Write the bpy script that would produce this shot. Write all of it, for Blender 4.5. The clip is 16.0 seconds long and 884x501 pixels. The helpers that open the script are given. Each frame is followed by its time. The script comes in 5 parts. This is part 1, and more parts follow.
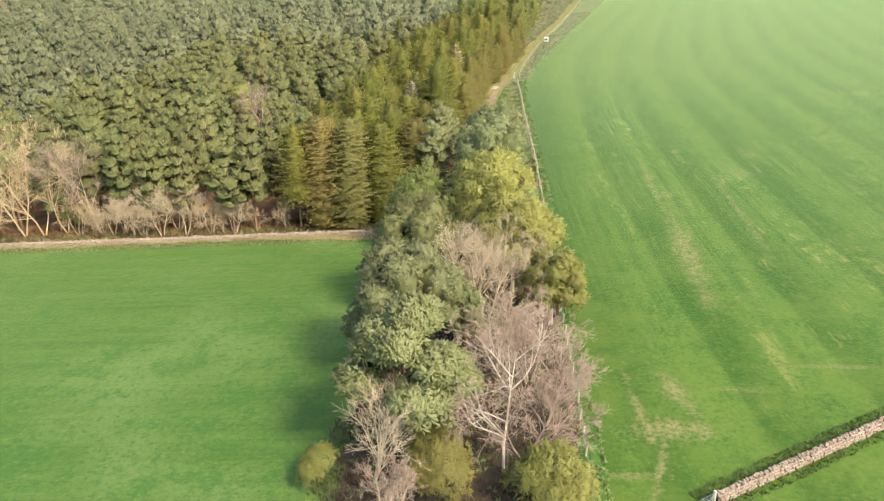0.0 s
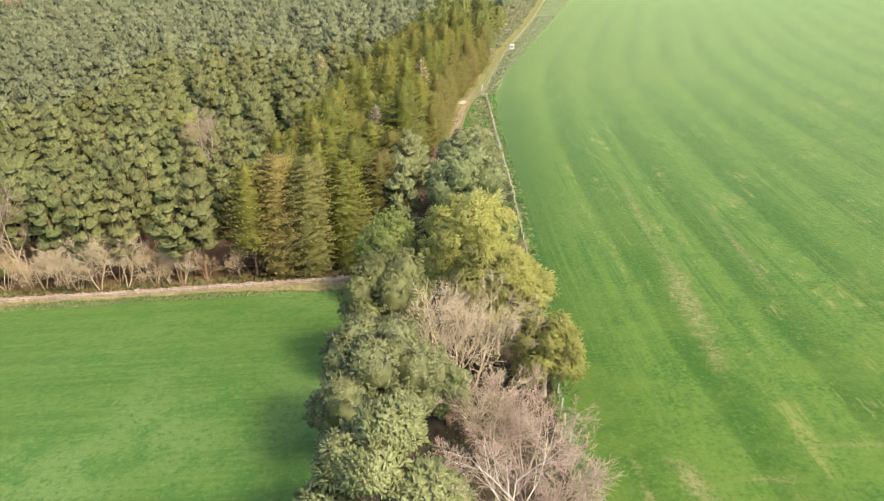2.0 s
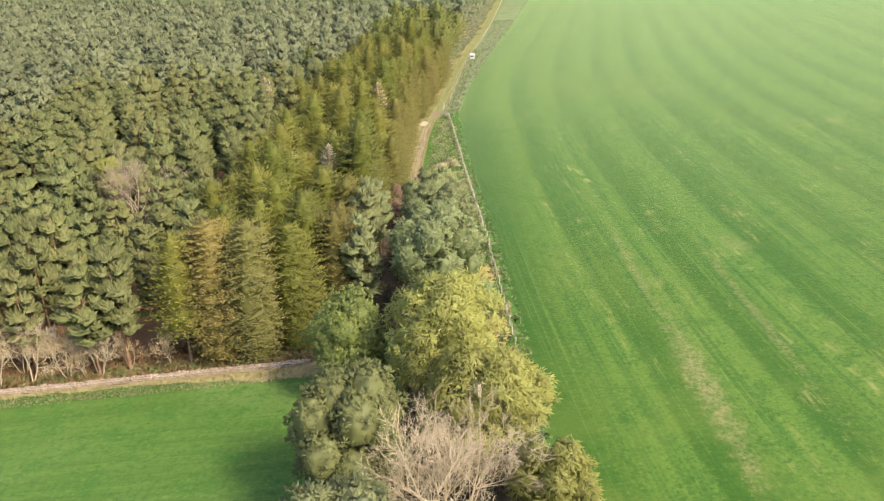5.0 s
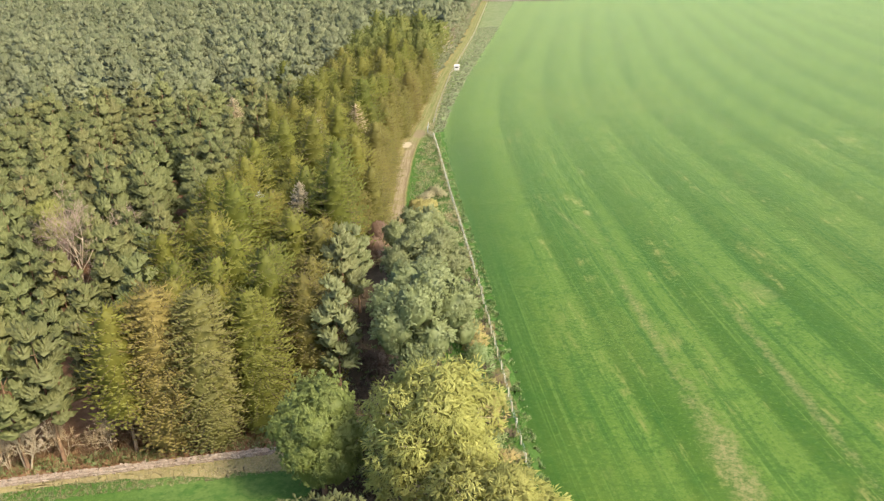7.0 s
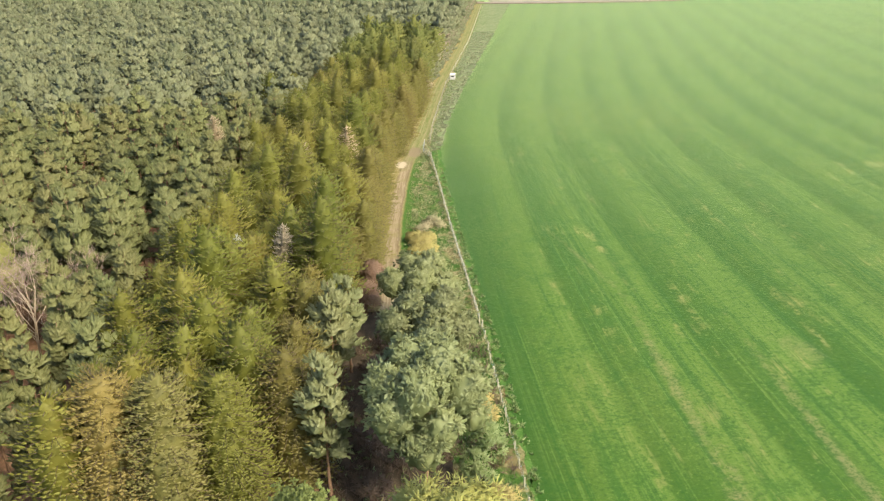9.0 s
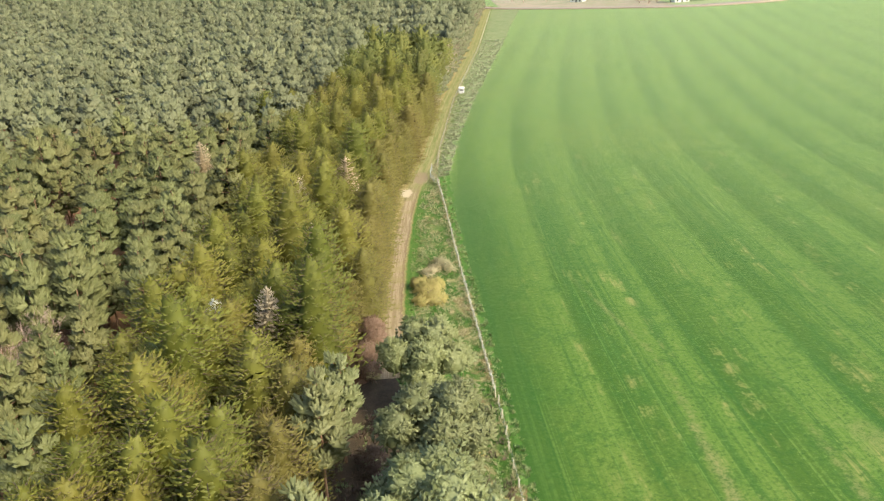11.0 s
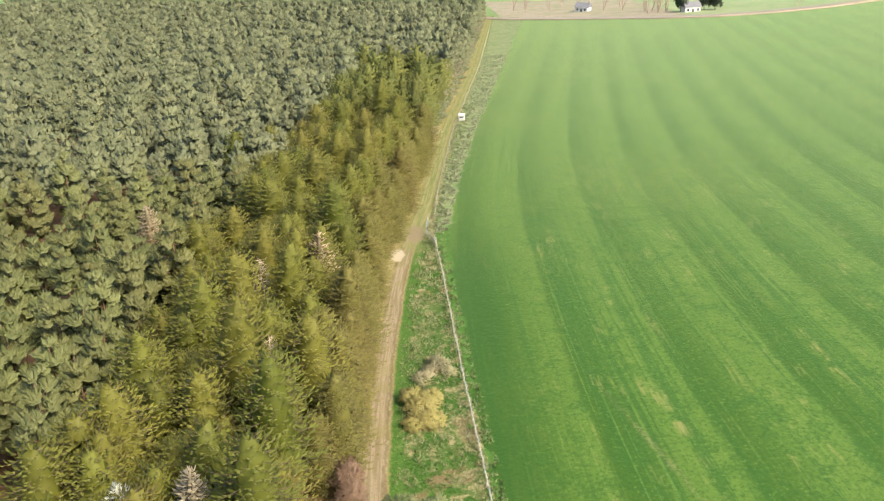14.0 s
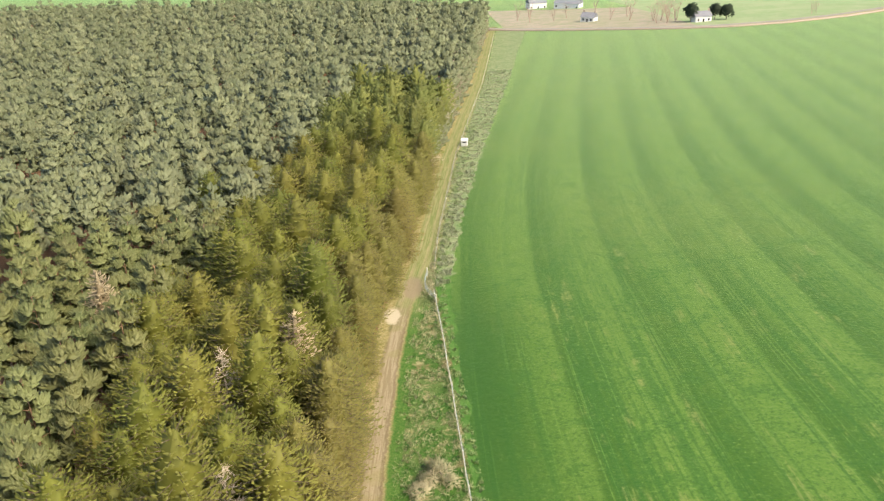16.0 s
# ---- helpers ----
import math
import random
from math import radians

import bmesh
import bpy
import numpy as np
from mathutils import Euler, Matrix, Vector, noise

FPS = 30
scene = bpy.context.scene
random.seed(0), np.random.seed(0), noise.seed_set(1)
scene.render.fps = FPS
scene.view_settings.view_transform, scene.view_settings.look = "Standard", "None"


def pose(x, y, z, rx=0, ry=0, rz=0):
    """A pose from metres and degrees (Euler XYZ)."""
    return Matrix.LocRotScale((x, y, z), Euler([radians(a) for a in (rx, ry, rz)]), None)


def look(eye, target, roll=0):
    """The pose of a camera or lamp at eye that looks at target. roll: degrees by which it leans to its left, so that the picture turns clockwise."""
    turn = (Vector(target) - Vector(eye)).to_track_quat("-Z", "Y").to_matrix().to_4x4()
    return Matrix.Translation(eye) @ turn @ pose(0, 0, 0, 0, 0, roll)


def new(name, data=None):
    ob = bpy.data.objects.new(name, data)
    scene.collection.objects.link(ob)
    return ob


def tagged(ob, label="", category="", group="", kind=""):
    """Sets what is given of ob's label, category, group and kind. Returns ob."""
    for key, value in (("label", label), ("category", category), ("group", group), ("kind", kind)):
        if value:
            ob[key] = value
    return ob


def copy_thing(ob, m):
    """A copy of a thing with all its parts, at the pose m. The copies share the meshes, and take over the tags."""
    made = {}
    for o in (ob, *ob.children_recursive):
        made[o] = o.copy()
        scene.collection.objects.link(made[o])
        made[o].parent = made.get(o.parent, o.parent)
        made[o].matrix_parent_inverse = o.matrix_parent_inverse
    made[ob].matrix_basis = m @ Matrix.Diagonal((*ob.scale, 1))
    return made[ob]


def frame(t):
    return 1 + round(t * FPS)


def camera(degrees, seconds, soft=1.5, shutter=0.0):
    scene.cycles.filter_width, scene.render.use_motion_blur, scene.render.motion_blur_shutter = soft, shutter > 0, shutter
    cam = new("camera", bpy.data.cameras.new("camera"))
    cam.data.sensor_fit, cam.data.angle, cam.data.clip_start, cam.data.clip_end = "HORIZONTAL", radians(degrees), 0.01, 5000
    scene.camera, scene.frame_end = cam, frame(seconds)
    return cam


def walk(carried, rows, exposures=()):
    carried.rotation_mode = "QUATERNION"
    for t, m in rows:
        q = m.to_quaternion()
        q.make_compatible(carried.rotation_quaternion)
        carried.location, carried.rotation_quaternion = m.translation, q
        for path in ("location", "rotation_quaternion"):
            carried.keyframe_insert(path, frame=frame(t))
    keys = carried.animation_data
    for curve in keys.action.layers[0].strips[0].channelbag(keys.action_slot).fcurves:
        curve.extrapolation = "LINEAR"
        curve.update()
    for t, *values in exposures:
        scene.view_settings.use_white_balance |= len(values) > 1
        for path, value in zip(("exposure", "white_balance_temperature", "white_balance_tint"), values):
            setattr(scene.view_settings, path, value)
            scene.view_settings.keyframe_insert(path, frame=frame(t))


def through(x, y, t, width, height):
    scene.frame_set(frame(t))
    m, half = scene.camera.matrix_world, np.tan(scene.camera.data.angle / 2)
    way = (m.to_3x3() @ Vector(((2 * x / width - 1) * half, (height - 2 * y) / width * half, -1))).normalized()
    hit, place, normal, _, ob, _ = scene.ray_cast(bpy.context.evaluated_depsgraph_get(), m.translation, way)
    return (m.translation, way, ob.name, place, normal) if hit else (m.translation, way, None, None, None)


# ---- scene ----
cam = camera(57.6, 16.0, 1.25)
PATH = [
    (0, look((1.402, 2.410, 42.666), (0.475, 11.328, 38.238), -0.52)),
    (0.5, look((0.901, 5.911, 42.792), (0.069, 14.836, 38.358), -0.58)),
    (1, look((0.356, 9.140, 42.914), (-0.371, 18.074, 38.480), -0.63)),
    (1.5, look((-0.205, 12.190, 43.102), (-0.821, 21.129, 38.662), -0.79)),
    (2, look((-0.739, 15.149, 43.290), (-1.234, 24.097, 38.853), -0.84)),
    (2.5, look((-1.166, 18.289, 43.628), (-1.551, 27.232, 39.170), -0.99)),
    (3, look((-1.592, 21.347, 43.932), (-1.871, 30.284, 39.454), -1.05)),
    (3.5, look((-2.034, 24.092, 44.011), (-2.217, 33.027, 39.524), -0.91)),
    (6, look((-2.578, 40.499, 43.655), (-2.457, 49.448, 39.193), -1.20)),
    (6.5, look((-2.629, 44.208, 43.612), (-2.453, 53.157, 39.153), -1.18)),
    (7, look((-2.576, 47.515, 43.604), (-2.370, 56.464, 39.146), -1.07)),
    (7.5, look((-2.671, 50.441, 43.627), (-2.435, 59.390, 39.171), -1.06)),
    (8, look((-2.977, 53.611, 43.742), (-2.706, 62.555, 39.277), -0.94)),
    (8.5, look((-3.303, 56.916, 43.824), (-2.991, 65.852, 39.346), -0.82)),
    (9, look((-3.451, 60.479, 43.757), (-3.129, 69.416, 39.281), -0.62)),
    (11.5, look((-3.194, 79.016, 43.549), (-2.953, 87.965, 39.093), -0.65)),
    (12, look((-3.049, 83.197, 43.486), (-2.798, 92.146, 39.031), -0.65)),
    (12.5, look((-2.929, 87.309, 43.397), (-2.674, 96.260, 38.946), -0.55)),
    (13, look((-2.736, 91.215, 43.331), (-2.485, 100.168, 38.884), -0.55)),
    (13.5, look((-2.422, 95.519, 43.343), (-2.183, 104.480, 38.910), -0.66)),
    (14, look((-2.090, 99.895, 43.304), (-1.846, 108.861, 38.882), -0.86)),
    (14.5, look((-1.784, 104.198, 43.220), (-1.550, 113.166, 38.801), -0.86)),
    (15, look((-1.597, 108.547, 43.131), (-1.359, 117.525, 38.733), -0.97)),
    (15.5, look((-1.443, 112.862, 43.032), (-1.210, 121.845, 38.644), -0.97)),
    (16, look((-1.162, 117.281, 42.943), (-0.956, 126.280, 38.588), -1.28)),
]
walk(cam, PATH, [(0.0, 1.2), (16.0, 1.2)])
# ---------------------------------------------------------------- light
SUN = Vector((0.506, -0.438, 0.72)).normalized()
world = bpy.data.worlds.new("world")
scene.world = world
world.use_nodes = True
wn = world.node_tree
sky = wn.nodes.new("ShaderNodeTexSky")
sky.sky_type = "NISHITA"
sky.sun_disc = False
sky.sun_elevation = math.asin(SUN.z)
sky.sun_rotation = math.atan2(SUN.x, SUN.y)
sky.dust_density = 3.0
wn.links.new(sky.outputs[0], wn.nodes["Background"].inputs[0])
wn.nodes["Background"].inputs[1].default_value = 0.15
sun_data = bpy.data.lights.new("sun", "SUN")
sun_data.energy = 2.6
sun_data.angle = radians(12.0)
sun_data.color = (1.0, 0.88, 0.66)
sun = new("sun", sun_data)
sun.matrix_basis = look(SUN * 100, (0, 0, 0))


# ---------------------------------------------------------------- material nodes
class Nodes:
    """Short hand for building one node material."""

    def __init__(self, name, rough=0.9, spec=0.2):
        self.mat = bpy.data.materials.new(name)
        self.mat.use_nodes = True
        self.t = self.mat.node_tree
        self.bsdf = self.t.nodes["Principled BSDF"]
        self.bsdf.inputs["Roughness"].default_value = rough
        self.bsdf.inputs["Specular IOR Level"].default_value = spec
        self.pos = self.t.nodes.new("ShaderNodeNewGeometry").outputs["Position"]

    def put(self, socket, v):
        if isinstance(v, bpy.types.NodeSocket):
            self.t.links.new(v, socket)
        elif isinstance(v, (tuple, list)):
            socket.default_value = (*v, 1.0) if len(v) == 3 and socket.type == "RGBA" else v
        else:
            socket.default_value = v

    def m(self, op, a, b=0.0, c=0.0, clamp=False):
        n = self.t.nodes.new("ShaderNodeMath")
        n.operation, n.use_clamp = op, clamp
        for i, v in enumerate((a, b, c)):
            self.put(n.inputs[i], v)
        return n.outputs[0]

    def xyz(self, v):
        n = self.t.nodes.new("ShaderNodeSeparateXYZ")
        self.put(n.inputs[0], v)
        return n.outputs

    def join(self, x, y, z=0.0):
        n = self.t.nodes.new("ShaderNodeCombineXYZ")
        for i, v in enumerate((x, y, z)):
            self.put(n.inputs[i], v)
        return n.outputs[0]

    def noise(self, scale, detail=3.0, vec=None, rough=0.6, distortion=0.0):
        n = self.t.nodes.new("ShaderNodeTexNoise")
        self.put(n.inputs["Vector"], vec if vec is not None else self.pos)
        n.inputs["Scale"].default_value = scale
        n.inputs["Detail"].default_value = detail
        n.inputs["Roughness"].default_value = rough
        n.inputs["Distortion"].default_value = distortion
        return n.outputs[0]

    def range(self, v, a, b, c=0.0, d=1.0, smooth=True):
        n = self.t.nodes.new("ShaderNodeMapRange")
        n.interpolation_type = "SMOOTHSTEP" if smooth else "LINEAR"
        for i, w in enumerate((v, a, b, c, d)):
            self.put(n.inputs[i], w)
        return n.outputs[0]

    def mix(self, f, a, b, mode="MIX"):
        n = self.t.nodes.new("ShaderNodeMix")
        n.data_type, n.blend_type = "RGBA", mode
        self.put(n.inputs[0], f)
        self.put(n.inputs[6], a)
        self.put(n.inputs[7], b)
        return n.outputs[2]

    def hsv(self, col, h=0.5, s=1.0, v=1.0):
        n = self.t.nodes.new("ShaderNodeHueSaturation")
        for key, w in (("Color", col), ("Hue", h), ("Saturation", s), ("Value", v)):
            self.put(n.inputs[key], w)
        return n.outputs[0]

    def of_object(self):
        return self.t.nodes.new("ShaderNodeObjectInfo").outputs["Random"]

    def of_island(self):
        return self.t.nodes.new("ShaderNodeNewGeometry").outputs["Random Per Island"]

    def done(self, col, bump=None, strength=0.4, distance=0.05):
        self.put(self.bsdf.inputs["Base Color"], col)
        if bump is not None:
            n = self.t.nodes.new("ShaderNodeBump")
            n.inputs["Strength"].default_value = strength
            n.inputs["Distance"].default_value = distance
            self.put(n.inputs["Height"], bump)
            self.put(self.bsdf.inputs["Normal"], n.outputs[0])
        return self.mat

    def leaf(self, col, through=0.3):
        """A thin leaf: part of the light passes through it."""
        self.put(self.bsdf.inputs["Base Color"], col)
        tr = self.t.nodes.new("ShaderNodeBsdfTranslucent")
        self.put(tr.inputs[0], col)
        mx = self.t.nodes.new("ShaderNodeMixShader")
        mx.inputs[0].default_value = through
        self.t.links.new(self.bsdf.outputs[0], mx.inputs[1])
        self.t.links.new(tr.outputs[0], mx.inputs[2])
        self.t.links.new(mx.outputs[0], self.t.nodes["Material Output"].inputs[0])
        return self.mat


def foliage(name, a, b, tip, spread=0.35, through=0.36, hue=0.03):
    """Leaf colours between a and b from tree to tree, towards tip from clump to clump."""
    g = Nodes(name, 0.62, 0.35)
    ob, isl = g.of_object(), g.of_island()
    col = g.mix(ob, a, b)
    col = g.mix(g.range(isl, 0.3, 1.0, 0.0, 0.4), col, tip)
    col = g.mix(g.range(g.noise(0.7, 2), 0.4, 0.75, 0.0, 0.25), col, tip)
    val = g.m("ADD", g.m("MULTIPLY", g.m("FRACT", g.m("MULTIPLY", ob, 5.17)), 0.3), g.m("ADD", g.m("MULTIPLY", isl, spread * 0.35), 0.98 - spread * 0.175))
    hu = g.m("ADD", g.m("MULTIPLY", g.m("FRACT", g.m("MULTIPLY", ob, 7.31)), hue), 0.5 - hue / 2)
    return g.leaf(g.hsv(col, hu, 1.0, val), through)


def bark(name, a, b, scale=6.0):
    g = Nodes(name, 0.9, 0.2)
    x, y, z = g.xyz(g.pos)
    n = g.noise(scale, 4, g.join(x, y, g.m("MULTIPLY", z, 0.35)))
    return g.done(g.mix(g.range(n, 0.35, 0.65), a, b), n, 0.5, 0.03)


def field_grass():
    """Sown grass with curved mowing stripes, straw streaks and worn patches."""
    g = Nodes("field_grass", 0.75, 0.25)
    x, y, z = g.xyz(g.pos)
    # stripes run along the fence far off and swing aside near the wall
    e = g.m("EXPONENT", g.m("DIVIDE", g.m("SUBTRACT", g.m("MINIMUM", y, 700.0), 248.0), 22.0))
    far = g.m("MULTIPLY", g.m("LOGARITHM", g.m("ADD", e, 1.0), 2.71828), 4.4)
    k = g.m("MAXIMUM", g.m("SUBTRACT", 200.0, y), 0.0)
    near = g.m("MULTIPLY", g.m("MULTIPLY", k, k), 0.00045)
    u = g.m("SUBTRACT", g.m("SUBTRACT", x, far), near)
    wob = g.m("MULTIPLY", g.m("SUBTRACT", g.noise(0.06, 3), 0.5), 1.6)
    saw = g.m("FRACT", g.m("DIVIDE", g.m("SUBTRACT", g.m("ADD", u, wob), 14.6), 11.6))
    stripe = g.m("MULTIPLY", g.range(saw, 0.08, 0.62), g.range(saw, 0.91, 0.99, 1.0, 0.0))
    stripe = g.m("MULTIPLY", stripe, g.m("MAXIMUM", g.range(x, 7.0, 16.0, 0.25, 1.0), g.range(y, 185.0, 230.0)))
    fine = g.noise(1.0, 3, g.join(g.m("MULTIPLY", u, 0.55), g.m("MULTIPLY", y, 0.008)), 0.75)
    lines = g.noise(1.0, 2, g.join(g.m("MULTIPLY", u, 1.9), g.m("MULTIPLY", y, 0.012)), 0.7)
    streak = g.noise(1.0, 4, g.join(g.m("MULTIPLY", u, 0.42), g.m("MULTIPLY", y, 0.045)), 0.75)
    big = g.noise(0.022, 3)
    mid = g.noise(0.30, 5, rough=0.7)
    clump = g.noise(1.0, 4, g.join(g.m("MULTIPLY", x, 1.25), g.m("MULTIPLY", y, 1.25)), 0.8)
    tiny = g.noise(2.4, 4, rough=0.75)
    near = g.range(y, 240.0, 130.0)
    col = g.mix(stripe, (0.056, 0.130, 0.015), (0.122, 0.212, 0.038))
    col = g.mix(g.range(big, 0.42, 0.68, 0.0, 0.5), col, (0.150, 0.215, 0.044))
    col = g.mix(g.m("MULTIPLY", g.range(fine, 0.50, 0.62, 0.0, 0.7), g.m("MULTIPLY", g.m("ADD", 0.7, g.m("MULTIPLY", near, 0.3)), g.range(y, 66.0, 112.0, 0.3, 1.0))), col, (0.040, 0.125, 0.018))
    col = g.mix(g.m("MULTIPLY", g.range(lines, 0.55, 0.67, 0.0, 0.58), g.m("MULTIPLY", g.m("ADD", 0.7, g.m("MULTIPLY", near, 0.3)), g.range(y, 66.0, 112.0, 0.3, 1.0))), col, (0.175, 0.270, 0.062))
    col = g.mix(g.range(mid, 0.48, 0.66, 0.0, 0.58), col, (0.050, 0.135, 0.020))
    col = g.mix(g.range(tiny, 0.46, 0.70, 0.0, 0.7), col, (0.034, 0.100, 0.014))
    col = g.mix(g.range(tiny, 0.45, 0.30, 0.0, 0.6), col, (0.195, 0.275, 0.070))
    # unmown headland beside the fence
    head = g.m("MULTIPLY", g.range(g.m("ADD", x, g.m("MULTIPLY", g.m("SUBTRACT", mid, 0.5), 4.0)), 5.0, 12.0, 0.6, 0.0), g.range(y, 235.0, 205.0))
    col = g.mix(g.m("MULTIPLY", head, g.range(y, 40.0, 60.0)), col, (0.032, 0.098, 0.013))
    col = g.mix(g.range(clump, 0.54, 0.70, 0.0, 0.6), col, (0.040, 0.115, 0.015))
    col = g.mix(g.m("MULTIPLY", g.range(y, 125.0, 75.0, 0.0, 0.5), g.range(g.noise(0.11, 5, rough=0.7), 0.40, 0.62)), col, (0.165, 0.235, 0.048))
    # straw-coloured streaks, thickest in the near half of the field
    inside = g.m("MULTIPLY", g.range(y, 55.0, 75.0), g.range(y, 170.0, 275.0, 1.0, 0.0))
    inside = g.m("MULTIPLY", inside, g.range(u, 6.0, 16.0, 0.12, 1.0))
    straw = g.m("MULTIPLY", g.range(streak, 0.53, 0.68), g.range(mid, 0.55, 0.38))
    col = g.mix(g.m("MULTIPLY", g.m("MULTIPLY", straw, inside), 0.75), col, (0.33, 0.33, 0.115))
    # worn ground by the wall and down one old wheeling
    for px, py, rx, ry, lean, amount in WORN:
        dx, dy = g.m("SUBTRACT", x, px), g.m("SUBTRACT", y, py)
        dx = g.m("ADD", dx, g.m("MULTIPLY", dy, lean))
        d = g.m("SQRT", g.m("ADD", g.m("POWER", g.m("ABSOLUTE", g.m("DIVIDE", dx, rx)), 2.0), g.m("POWER", g.m("ABSOLUTE", g.m("DIVIDE", dy, ry)), 2.0)))
        d = g.m("ADD", d, g.m("MULTIPLY", g.m("SUBTRACT", g.noise(0.75, 6, rough=0.75), 0.46), 3.2))
        col = g.mix(g.m("MULTIPLY", g.range(d, 1.3, 0.1, 0.0, amount), g.range(tiny, 0.62, 0.40, 0.25, 1.0)), col, (0.36, 0.31, 0.15))
    # the other field, across the trees: darker green, mown the other way
    cross = g.noise(1.0, 3, g.join(g.m("MULTIPLY", x, 0.018), g.m("MULTIPLY", g.m("SUBTRACT", y, g.m("MULTIPLY", x, 0.06)), 0.42)))
    lcol = g.mix(g.range(cross, 0.40, 0.60), (0.060, 0.138, 0.017), (0.078, 0.160, 0.023))
    swath = g.noise(1.0, 3, g.join(g.m("MULTIPLY", x, 0.03), g.m("MULTIPLY", g.m("SUBTRACT", y, g.m("MULTIPLY", x, 0.06)), 1.5)), 0.7)
    lcol = g.mix(g.range(swath, 0.52, 0.66, 0.0, 0.4), lcol, (0.036, 0.105, 0.012))
    lcol = g.mix(g.range(swath, 0.46, 0.34, 0.0, 0.3), lcol, (0.125, 0.215, 0.045))
    lcol = g.mix(g.range(g.noise(0.05, 2), 0.48, 0.66, 0.0, 0.8), lcol, (0.120, 0.200, 0.046))
    lcol = g.mix(g.range(mid, 0.47, 0.64, 0.0, 0.75), lcol, (0.040, 0.130, 0.015))
    lcol = g.mix(g.range(tiny, 0.46, 0.74, 0.0, 0.55), lcol, (0.030, 0.098, 0.012))
    lcol = g.mix(g.range(tiny, 0.44, 0.28, 0.0, 0.45), lcol, (0.160, 0.255, 0.058))
    lcol = g.mix(g.range(clump, 0.52, 0.66, 0.0, 0.8), lcol, (0.034, 0.110, 0.013))
    lcol = g.mix(g.range(clump, 0.42, 0.30, 0.0, 0.5), lcol, (0.165, 0.260, 0.065))
    col = g.mix(g.range(x, -10.0, -8.0, 1.0, 0.0), col, g.hsv(lcol, 0.491, 0.90, 1.30))
    # low base value and strong sheen: distant grass pales in place of haze
    col = g.hsv(col, 0.501, 1.08, 0.67)
    g.bsdf.inputs["Sheen Weight"].default_value = 0.68
    g.bsdf.inputs["Sheen Roughness"].default_value = 0.25
    g.bsdf.inputs["Sheen Tint"].default_value = (0.92, 1.0, 0.42, 1.0)
    return g.done(col, g.m("ADD", g.m("MULTIPLY", clump, 1.6), tiny), 0.8, 0.06)


def floor_mat(name, a, b, c, scale=0.5):
    g = Nodes(name, 0.95, 0.1)
    n1, n2, n3 = g.noise(scale, 5, rough=0.7), g.noise(scale * 7, 4, rough=0.7), g.noise(scale * 0.25, 2)
    col = g.mix(g.range(n1, 0.38, 0.62), a, b)
    col = g.mix(g.range(n2, 0.5, 0.72, 0.0, 0.8), col, c)
    col = g.mix(g.range(n3, 0.4, 0.7, 0.0, 0.5), col, a)
    return g.done(col, n2, 0.8, 0.12)


